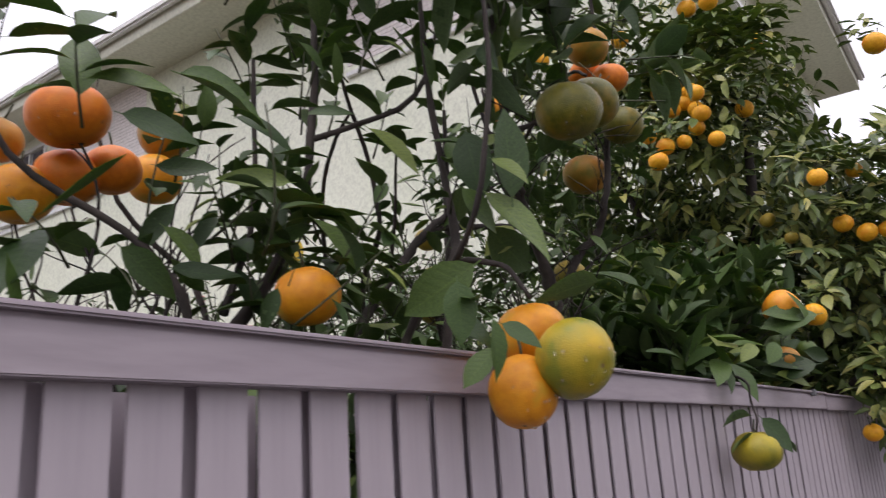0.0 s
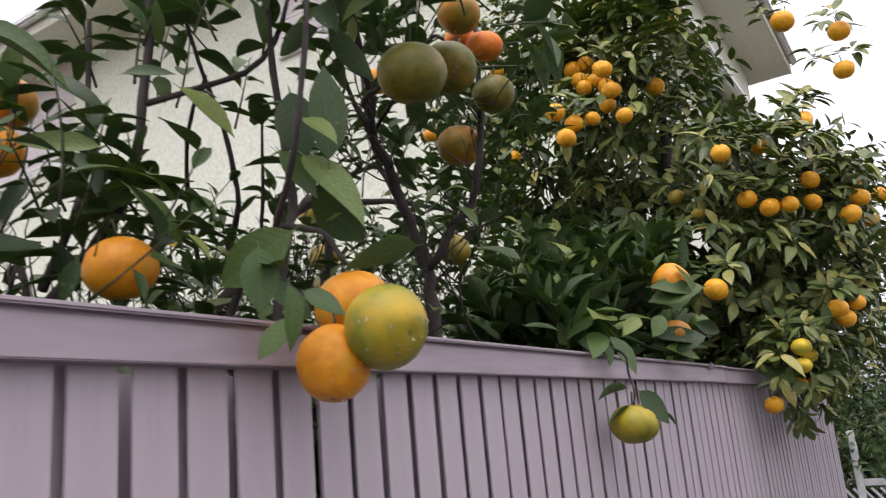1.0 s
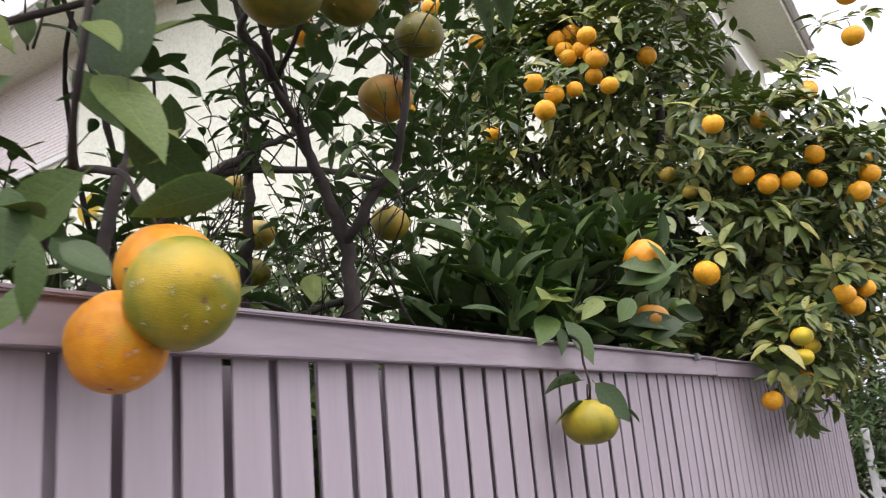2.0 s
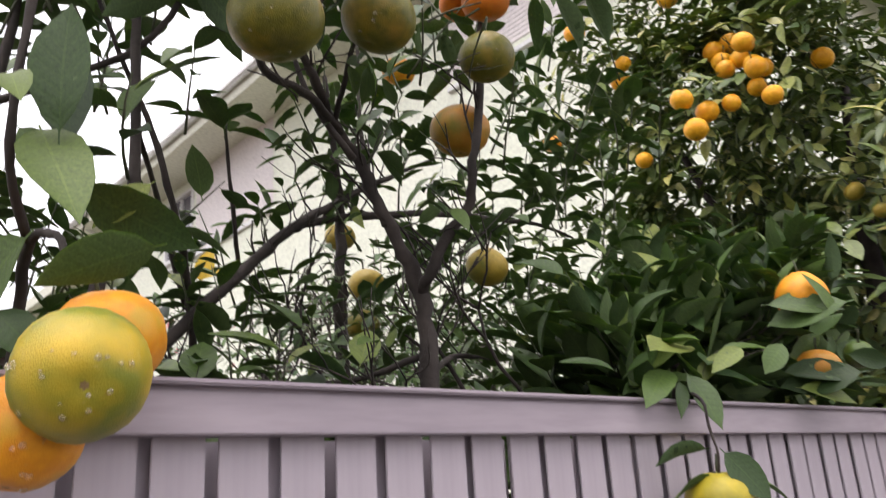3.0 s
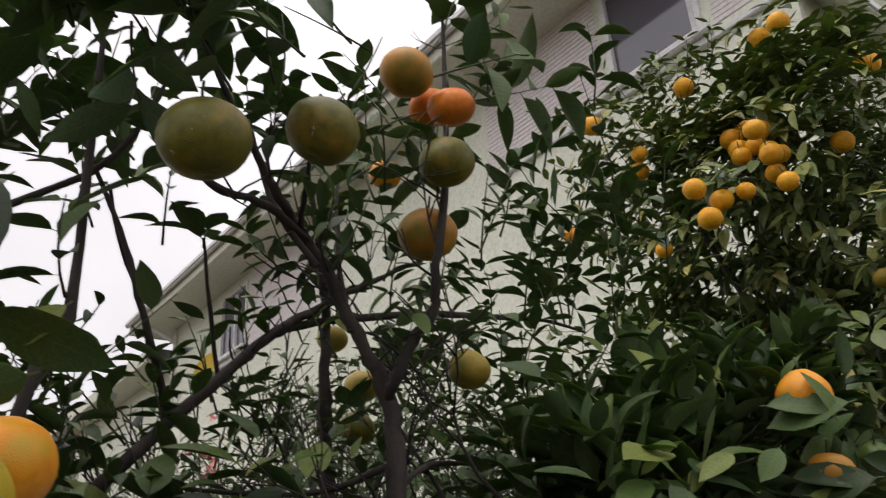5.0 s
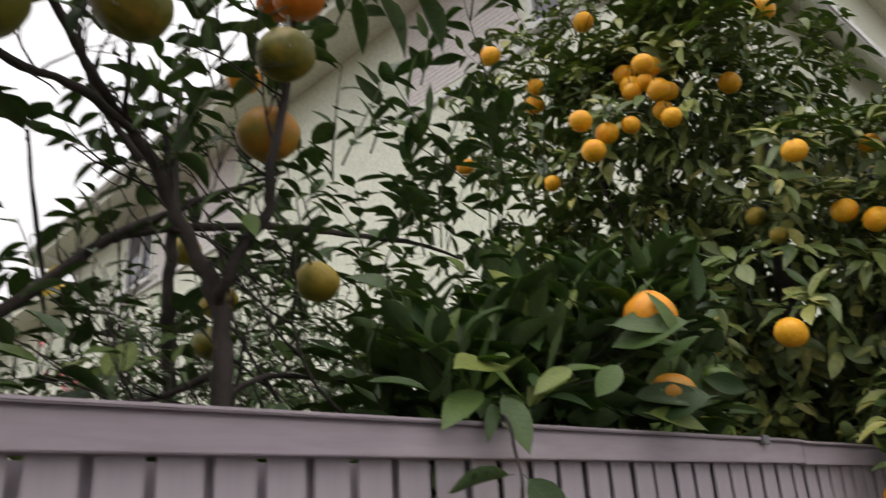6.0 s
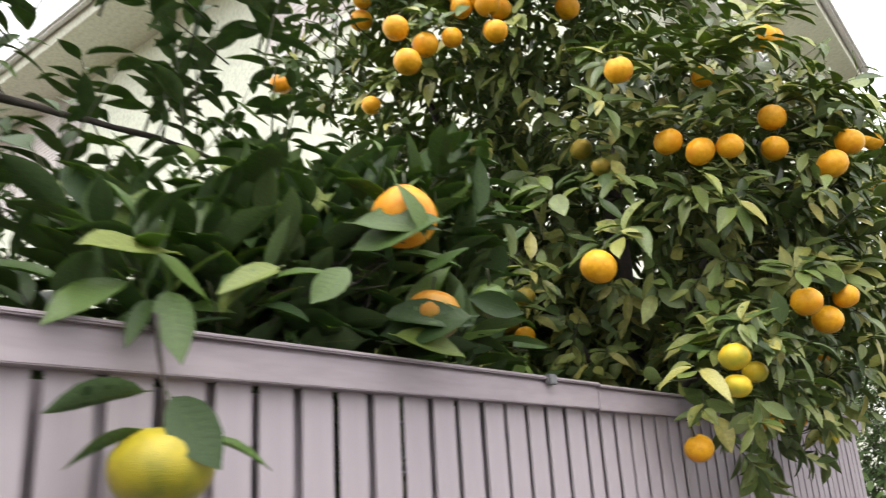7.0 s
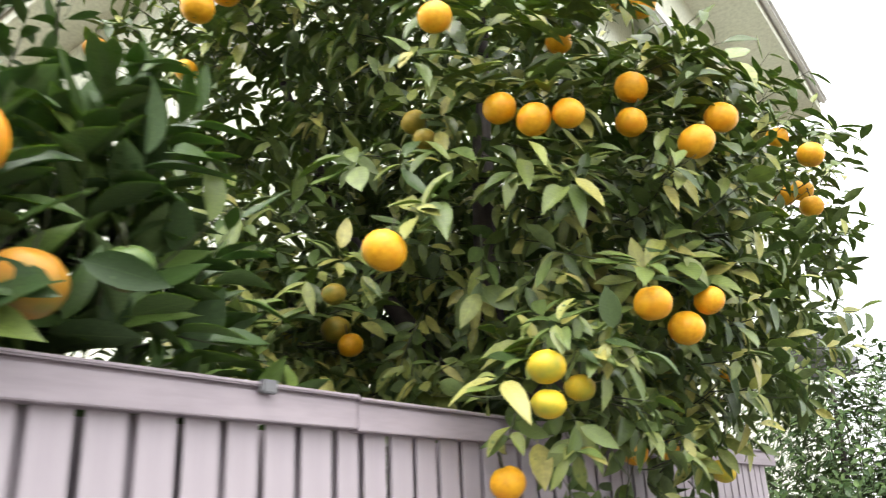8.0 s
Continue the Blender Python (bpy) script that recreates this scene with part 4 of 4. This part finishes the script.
# branch that leans over the fence with the cluster of fruit
left.limb((-0.234, -0.484, 1.398, 0.007), (-0.14, -0.461, 1.62, 0.006), (-0.036, -0.477, 1.729, 0.005), (0.054, -0.472, 1.72, 0.004), (0.093, -0.469, 1.669, 0.003))
left.limb((-0.016, -0.481, 1.734, 0.0045), (0.055, -0.518, 1.8, 0.0042), (0.086, -0.515, 1.959, 0.004), (0.081, -0.502, 2.101, 0.003))
lr = left.rng
for px, py, pz, dx, dy, dz, ln, n, sz in (
        (-0.435, -0.693, 1.858, 0.1, 0, 1, 0.18, 8, 0.1), (-0.619, -0.946, 2.115, 0, 0, 1, 0.15, 8, 0.1), (-0.293, -0.482, 2.107, 0.1, 0.2, 1, 0.2, 9, 0.095),
        (-0.308, -0.452, 2.266, 0, 0, 1, 0.2, 9, 0.09), (-0.439, -0.483, 2.105, -0.2, 0, 1, 0.15, 8, 0.085), (-0.198, -0.314, 2.111, 0.2, 0.1, 1, 0.15, 8, 0.09),
        (-0.333, -0.542, 1.756, 0.3, 0.2, 0.6, 0.14, 7, 0.1), (-0.264, -0.587, 1.664, 0.5, -0.3, 0.5, 0.12, 6, 0.1), (-0.411, -0.822, 1.753, 0.4, -0.5, 0.4, 0.14, 7, 0.105),
        (-0.306, -0.87, 1.909, 0.3, -0.3, 0.6, 0.15, 7, 0.11), (-0.518, -0.892, 2.013, 0.3, -0.2, 0.5, 0.15, 7, 0.11)):
    left.shoot((px, py, pz), (dx, dy, dz), ln, n, sz * 1.15)
for k in range(30):
    p = (lr.uniform(-0.6, -0.15), lr.uniform(-0.68, -0.1), lr.uniform(1.62, 2.4))
    left.shoot(p, (lr.uniform(-0.4, 0.4), lr.uniform(-0.5, 0.4), lr.uniform(0.2, 1)), 0.16, 6, lr.uniform(0.07, 0.11), radius=0.0026)
for k in range(14):
    p = (lr.uniform(-0.45, -0.12), lr.uniform(-0.72, -0.4), lr.uniform(1.62, 1.84))
    left.shoot(p, (lr.uniform(-0.4, 0.4), lr.uniform(-0.5, 0.4), lr.uniform(0.2, 1)), 0.15, 6, lr.uniform(0.08, 0.11), radius=0.0026)
# thin bare twigs below the ripe cluster
for k in range(9):
    p = (lr.uniform(-0.75, -0.4), lr.uniform(-0.85, -0.45), lr.uniform(1.5, 1.65))
    left.bramble(p, (lr.uniform(-0.6, 0.3), lr.uniform(-0.6, 0.3), 0.9), lr.uniform(0.16, 0.26), lr.uniform(0.003, 0.005), 2, 0.06, 0.12)
left.limb((-0.38, -0.6, 1.6, 0.008), (-0.5, -0.56, 1.78, 0.006), (-0.64, -0.62, 1.95, 0.005), (-0.66, -0.68, 2.16, 0.004), steps=4, sides=6)
# single large leaves on the upright stems
for base, tip in (
        ((-0.196, -0.606, 1.871), (-0.251, -0.703, 1.871)), ((-0.073, -0.595, 1.927), (-0.015, -0.538, 1.859)), ((0.02, -0.509, 1.835), (0.058, -0.472, 1.771)),
        ((-0.195, -0.586, 1.827), (-0.131, -0.523, 1.748)), ((-0.245, -0.863, 1.915), (-0.205, -0.762, 1.895)), ((-0.26, -0.776, 2.009), (-0.177, -0.667, 1.972)),
        ((-0.269, -0.898, 1.956), (-0.212, -0.791, 1.974)), ((-0.277, -0.791, 1.873), (-0.221, -0.725, 1.856)), ((-0.304, -0.82, 1.767), (-0.283, -0.734, 1.7)),
        ((-0.312, -0.741, 1.749), (-0.282, -0.644, 1.728)), ((-0.327, -0.741, 1.813), (-0.293, -0.687, 1.757)), ((-0.196, -0.593, 1.982), (-0.128, -0.559, 1.986))):
    left.blade(base, tip, (0.75 + lr.uniform(-0.3, 0.3), -0.4, 0.5 + lr.uniform(-0.4, 0.4)))
for base, tip in (
        ((-0.177, -0.54, 2.034), (-0.137, -0.566, 2.086)), ((-0.329, -0.671, 1.972), (-0.293, -0.69, 2.035)), ((-0.294, -0.647, 1.996), (-0.203, -0.607, 1.954)),
        ((-0.286, -0.603, 1.794), (-0.246, -0.514, 1.849)), ((-0.343, -0.628, 1.866), (-0.341, -0.683, 1.792)), ((-0.191, -0.646, 1.715), (-0.206, -0.66, 1.65)),
        ((-0.419, -0.651, 1.892), (-0.466, -0.69, 1.807)), ((-0.118, -0.506, 2.114), (-0.077, -0.473, 2.093)), ((-0.066, -0.46, 2.113), (-0.06, -0.428, 2.043)),
        ((-0.227, -0.573, 2.128), (-0.199, -0.53, 2.084))):
    left.blade(base, tip, (0.75 + lr.uniform(-0.3, 0.3), -0.4, 0.5 + lr.uniform(-0.4, 0.4)))
left.blade((0.024, -0.46, 1.79), (0.031, -0.338, 1.72), (0.7, -0.5, -0.4), 1)
# leaves round the cluster that hangs over the rail
left.blade((0.089, -0.486, 1.791), (0.098, -0.497, 1.933), (0.8, -0.5, -0.45), 0)
left.blade((0.044, -0.494, 1.827), (0.153, -0.492, 1.731), (1, -0.3, 0.5), 1)
left.blade((0.178, -0.421, 1.685), (0.115, -0.502, 1.663), (-0.42, 0.2, 0.85), 3)
left.blade((0.097, -0.563, 1.6), (0.067, -0.597, 1.552), (0.5, -0.6, 0.7), 3)
left.blade((0.106, -0.585, 1.635), (0.121, -0.584, 1.556), (0.95, -0.3, 0.2), 2)
left.blade((0.097, -0.557, 1.628), (0.142, -0.532, 1.596), (0.5, -0.6, 0.7), 3)
left.blade((0.055, -0.578, 1.69), (0.067, -0.587, 1.603), (0.8, -0.6, 0.15), 3)
left.blade((0.05, -0.54, 1.66), (0.09, -0.6, 1.66), (0.2, -0.4, 0.9), 0)
left.blade((0.008, -0.468, 1.939), (0.03, -0.465, 1.824), (0.6, -0.7, 0.3), 3)
left.blade((-0.016, -0.506, 1.668), (0.037, -0.469, 1.613), (0.5, -0.4, 0.7), 3)
left.blade((0.027, -0.378, 1.803), (0.007, -0.432, 1.751), (0.7, -0.6, 0.2), 3)
left.blade((0.034, -0.488, 1.729), (-0.074, -0.529, 1.663), (0.9, -0.2, 0.4), 3)
left.blade((0.085, -0.527, 1.851), (0.147, -0.539, 1.812), (0.6, -0.4, 0.6), 1)
left.plant("citrus_tree", (-0.35, -0.75, 0), "citrus tree with upright stems and fruit leaning over the fence", "citrus tree", [LEAF_TOP, LEAF_UNDER], near_fence)

# ---------------------------------------------------------------- leafy citrus bush on the fence
bush = Growth(45)
bush.lean = 0.55
bush.keep = lambda p: not (p.x > -0.09 and p.z < 1.63) and p.x < 0.1 and p.z < 1.975 + 0.33 * (p.y - 0.7) - 0.3 * (p.x + 0.1)
bush.limb((-0.3, 0.85, -0.02, 0.035), (-0.28, 0.85, 0.8, 0.025), (-0.207, 0.783, 1.491, 0.015), (-0.189, 0.729, 1.745, 0.007), (-0.183, 0.671, 1.895, 0.003))
bush.limb((-0.244, 0.808, 1.181, 0.014), (-0.135, 0.925, 1.593, 0.008), (-0.107, 1.023, 1.797, 0.003))
bush.limb((-0.233, 0.796, 1.386, 0.01), (-0.086, 0.633, 1.573, 0.007), (0.012, 0.51, 1.626, 0.005), (0.042, 0.492, 1.596, 0.004))
bush.shell((-0.2, 0.95, 1.6), (0.22, 0.44, 0.2), 92, 0.15, 8, 0.125, inner=0.45, up=0.9, droop=0.1)
bush.shell((-0.12, 0.66, 1.66), (0.12, 0.16, 0.1), 22, 0.12, 8, 0.125, inner=0.4, up=0.7, droop=0.1)
bush.shell((-0.35, 1.2, 1.74), (0.2, 0.3, 0.2), 9, 0.2, 8, 0.1, inner=0.4, up=0.9, droop=0.1)
bush.shell((-0.13, 1.0, 1.75), (0.12, 0.2, 0.12), 30, 0.13, 8, 0.12, inner=0.3, up=0.8, droop=0.1)
bush.shell((-0.22, 0.85, 1.6), (0.12, 0.4, 0.12), 46, 0.13, 8, 0.12, inner=0.2, up=0.7, droop=0.1)
bush.blade((0.023, 0.537, 1.696), (0.06, 0.395, 1.682), (0.6, -0.4, 0.8), 3)
bush.blade((0.031, 0.472, 1.652), (0.06, 0.359, 1.612), (0.6, -0.3, 0.8), 1)
bush.blade((0.032, 0.51, 1.652), (0.102, 0.494, 1.556), (0.8, -0.5, 0.4), 0)
bush.blade((0.032, 0.491, 1.636), (0.061, 0.455, 1.576), (0.8, -0.5, 0.4), 2)
bush.blade((0.09, 1.0, 1.7), (0.145, 1.095, 1.678), (0.85, -0.45, -0.15), 0)
# stalk and leaves of the fruit that hangs in front of the boards
bush.limb((0.012, 0.51, 1.626, 0.003), (0.078, 0.473, 1.596, 0.0028), (0.08, 0.479, 1.553, 0.0024), (0.086, 0.482, 1.515, 0.0022), (0.079, 0.487, 1.485, 0.0022), steps=4, sides=6)
bush.blade((0.092, 0.48, 1.521), (0.149, 0.511, 1.441), (0.75, -0.6, 0.25), 3)
bush.blade((0.081, 0.473, 1.522), (0.037, 0.379, 1.515), (-0.55, 0.35, 0.75), 5)
bush.blade((0.079, 0.478, 1.483), (0.046, 0.395, 1.463), (-0.3, 0.3, 0.9), 2)
bush.blade((0.114, 0.5, 1.473), (0.146, 0.586, 1.457), (0.2, -0.5, 0.85), 6)
bush.shell((-0.13, 0.98, 1.86), (0.13, 0.3, 0.13), 34, 0.15, 8, 0.125, inner=0.2, up=1.2, droop=0.05)
# leaves that cross the two ripe fruits
for base, tip, k in (
        ((0.043, 0.789, 1.789), (0.174, 0.845, 1.771), 0), ((0.19, 0.85, 1.773), (0.045, 0.788, 1.754), 3),
        ((-0.002, 0.89, 1.669), (0.13, 0.965, 1.662), 5), ((0.141, 0.971, 1.656), (-0.001, 0.892, 1.646), 3), ((0.034, 0.879, 1.636), (0.111, 0.974, 1.608), 0)):
    bush.blade(base, tip, (0.45, -0.6, 0.42 + bush.rng.uniform(-0.1, 0.2)), k)
bush.blade((0.154, 0.839, 1.741), (0.146, 0.815, 1.839), (0.8, -0.3, 0.1), 6)
bush.blade((0.064, 0.658, 1.696), (0.054, 0.566, 1.652), (0.6, -0.5, 0.6), 0)
bush.blade((0.091, 0.751, 1.707), (0.082, 0.688, 1.648), (0.7, -0.5, 0.4), 3)
bush.plant("citrus_bush", (-0.3, 0.85, 0), "dense citrus bush with large glossy leaves leaning on the fence", "citrus bush", [LEAF_TOP, LEAF_UNDER], near_fence)

# ---------------------------------------------------------------- dense tree with small yellow fruit
yuzu = Growth(57)
yuzu.slack = 0.8
yuzu.keep = lambda p: not (-0.09 < p.x < 0.045 and p.z < 1.615) and p.z > 1.05
yuzu.limb((-0.45, 2.6, -0.02, 0.09), (-0.42, 2.6, 0.9, 0.07), (-0.4, 2.58, 1.6, 0.055), (-0.35, 2.5, 2.3, 0.035), (-0.3, 2.5, 3.0, 0.015))
yuzu.limb((-0.4, 2.58, 1.5, 0.04), (-0.1, 2.4, 1.9, 0.025), (0.15, 2.3, 2.2, 0.012))
yuzu.limb((-0.4, 2.58, 1.6, 0.04), (-0.7, 2.3, 2.2, 0.025), (-0.85, 2.1, 2.8, 0.012))
yuzu.limb((-0.4, 2.58, 1.4, 0.03), (-0.1, 2.2, 1.6, 0.018), (0.1, 2.0, 1.68, 0.01), (0.2, 1.92, 1.62, 0.006))
def open_top(p):
    return not (p.x > -0.05 and p.z > 2.62)


def clump(p):
    """The outer leaves stand in tiers with deep dark pockets between them."""
    deep = 0.22 if p.z < 2.32 and p.y < 2.1 and p.x < 0.0 else 0.0
    return open_top(p) and (p.z > 2.8 or noise.noise(Vector((p.x * 2.4, p.y * 2.4, p.z * 3.4)) + Vector((3.1, 0, 0.4))) > deep)


yuzu.shell((-0.35, 2.65, 2.5), (0.84, 1.0, 1.0), 460, 0.15, 8, 0.088, inner=0.74, up=0.1, droop=0.6, where=clump)
yuzu.shell((-0.35, 2.7, 2.42), (0.66, 0.8, 0.9), 680, 0.16, 9, 0.1, inner=0.3, up=0.2, droop=0.5, where=lambda p: open_top(p) and (p.y > 2.3 or p.z > 2.35 or p.x > 0.0))
yuzu.shell((-0.6, 2.95, 2.1), (0.7, 0.6, 0.95), 420, 0.17, 9, 0.1, inner=0.2, up=0.2, droop=0.4)
yuzu.shell((-0.72, 1.9, 1.92), (0.2, 0.22, 0.34), 90, 0.15, 9, 0.1, inner=0.2, up=0.2, droop=0.4)
yuzu.shell((-1.0, 2.6, 2.05), (0.45, 0.4, 0.55), 260, 0.16, 9, 0.1, inner=0.1, up=0.2, droop=0.4)
yuzu.shell((0.14, 2.75, 1.85), (0.16, 0.6, 0.3), 80, 0.14, 8, 0.085, inner=0.4, up=0.2, droop=0.5)
yuzu.shell((0.12, 2.3, 1.52), (0.07, 0.4, 0.1), 26, 0.1, 7, 0.08, inner=0.4, up=0.0, droop=0.6)
yuzu.shell((-0.85, 2.05, 2.95), (0.42, 0.42, 0.6), 200, 0.16, 8, 0.07, inner=0.45, up=0.7)
yuzu.shell((0.18, 2.3, 2.1), (0.22, 0.3, 0.34), 90, 0.12, 8, 0.085, inner=0.5, up=0.2, droop=0.5)
yuzu.shell((0.15, 2.0, 1.64), (0.13, 0.2, 0.13), 36, 0.1, 7, 0.08, inner=0.4, up=0.2, droop=0.5)
yuzu.shell((0.09, 2.5, 1.64), (0.12, 0.35, 0.1), 40, 0.1, 7, 0.08, inner=0.4, up=0.2, droop=0.5)
yuzu.shell((0.15, 3.35, 2.3), (0.33, 0.65, 0.5), 170, 0.16, 8, 0.085, inner=0.4, up=0.3)
# sprays over the fruit, behind it from the camera, and lit leaf tiers between
yr = yuzu.rng
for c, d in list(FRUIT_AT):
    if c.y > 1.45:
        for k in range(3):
            p = c - TO_CAMERA * (0.03 + 0.05 * k) + Vector((yr.uniform(-0.07, 0.07), yr.uniform(-0.07, 0.07), d * 0.55 + yr.uniform(0.0, 0.05)))
            yuzu.rosette(p, TO_CAMERA * 0.7 + Vector((yr.uniform(-0.4, 0.4), yr.uniform(-0.4, 0.4), 0.9)), yr.uniform(0.085, 0.11), 7)
for k in range(130):
    v = Vector((yr.uniform(-0.9, 0.9), yr.uniform(-1, -0.1), yr.uniform(-0.75, 0.9))).normalized()
    c = Vector((-0.35 + 0.84 * v.x, 2.62 + 1.0 * v.y, 2.5 + 1.0 * v.z))
    if not clump(c):
        continue
    for j in range(5):
        q = c + Vector((yr.uniform(-0.13, 0.13), yr.uniform(-0.13, 0.13), yr.uniform(-0.04, 0.05)))
        yuzu.rosette(q, v * 0.7 + Vector((yr.uniform(-0.4, 0.4), yr.uniform(-0.4, 0.4), 0.9)), yr.uniform(0.08, 0.11), 7)
yuzu.plant("yuzu_tree", (-0.45, 2.6, 0), "dense evergreen citrus tree full of small yellow fruit", "citrus tree", [YUZU_TOP, YUZU_UNDER], lambda v: v.y - v.x)

# ---------------------------------------------------------------- unseen hedge added to keep the board gaps dark
low = Growth(64)
low.limb((-0.45, -1.2, -0.02, 0.02), (-0.42, -1.1, 0.6, 0.012), (-0.4, -1.0, 1.2, 0.004))
for yc in (-2.0, -1.1, -0.2, 0.7, 1.6, 2.5, 3.3):
    low.shell((-0.42, yc, 1.02), (0.3, 0.55, 0.6), 240, 0.2, 8, 0.11, inner=0.3, up=0.4)
for yc in (-2.5, -2.05, -1.6, -1.15, -0.7, -0.25, 0.2, 0.65, 1.1, 1.55, 2.0):
    low.shell((-0.24, yc, 1.22), (0.11, 0.3, 0.34), 180, 0.12, 8, 0.1, inner=0.2, up=0.2, where=lambda p: p.z < 1.52)
low.plant("filler_hedge", (-0.45, -1.2, 0), "unseen hedge added behind the fence boards to darken their gaps", "hedge", [LEAF_TOP, LEAF_UNDER], near_fence, count=60)

# ---------------------------------------------------------------- shrubs behind
back = Growth(71)
for k in range(22):
    x, y = back.rng.uniform(-2.2, -1.0), back.rng.uniform(0.1, 2.0)
    back.bramble((x, y, 1.0), (back.rng.uniform(-0.3, 0.3), back.rng.uniform(-0.3, 0.3), 1), 0.42, 0.007, 4, 0.04, 0.55)
back.shell((-1.8, 1.3, 1.6), (0.5, 0.8, 0.3), 160, 0.16, 8, 0.045, inner=0.2, up=0.8)
back.shell((-1.35, 0.9, 1.8), (0.5, 0.6, 0.36), 230, 0.16, 8, 0.05, inner=0.2, up=0.7)
back.shell((-0.95, 0.5, 1.84), (0.3, 0.4, 0.14), 34, 0.14, 8, 0.05, inner=0.2, up=0.7)
back.shell((-1.15, 1.4, 1.85), (0.45, 0.6, 0.42), 150, 0.16, 8, 0.07, inner=0.3, up=0.7)
back.plant("garden_shrub", (-1.7, 1.2, 0), "twiggy garden shrub with small leaves against the house wall", "shrub", [SHRUB_TOP, SHRUB_UNDER], lambda v: -v.x, bark=DRY, twig=DRY, count=100)
far = Growth(83)
far.keep = lambda p: True
far.limb((-0.1, 5.2, -0.02, 0.04), (-0.05, 5.2, 1.0, 0.03), (0, 5.2, 2.0, 0.01))
far.shell((0.05, 5.3, 1.1), (0.72, 0.9, 1.05), 1500, 0.25, 10, 0.065, inner=0.15, up=0.6)
far.plant("garden_shrub", (-0.1, 5.2, 0), "airy shrub with fine leaves beyond the end of the fence", "shrub", [SHRUB_TOP, SHRUB_UNDER], lambda v: v.y, count=100)

# a few yellowed leaves and pink blossoms
old = Growth(91)
old.keep = lambda p: True
old.limb((-0.97, 0.1, 1.7, 0.003), (-0.98, 0.1, 1.9, 0.0025), (-0.99, 0.103, 2.02, 0.002), steps=3, sides=5)
old.blade((-0.99, 0.1, 2.0), (-0.97, 0.12, 2.09), (0.8, -0.5, 0.2), 3)
old.blade((-0.99, 0.1, 2.01), (-1.0, 0.16, 2.06), (0.8, -0.5, 0.4), 1)
old.plant("young_shoot", (-0.97, 0.1, 1.7), "thin shoot with two yellowed leaves among the branches", "shoot", [YELLOW_LEAF, YELLOW_LEAF], near_fence)
bloom = Growth(93)
bloom.keep = lambda p: True
br = bloom.rng
bloom.limb((-1.5, 0.33, 1.3, 0.006), (-1.5, 0.35, 1.7, 0.004), (-1.5, 0.35, 2.0, 0.002), steps=3, sides=5)
for k in range(9):
    p = (-1.5 + br.uniform(-0.1, 0.1), 0.36 + br.uniform(-0.12, 0.12), 1.98 + br.uniform(-0.12, 0.06))
    for j in range(5):
        bloom.leaf(p, (br.uniform(-1, 1), br.uniform(-1, 1), br.uniform(-0.3, 1)), (br.uniform(-1, 1), -0.5, 0.6), br.uniform(0.018, 0.03), 3)
bloom.plant("flowering_shrub", (-1.5, 0.33, 0), "thin shrub with small pink blossoms by the house wall", "shrub", [PINK, PINK], near_fence, bark=DRY)
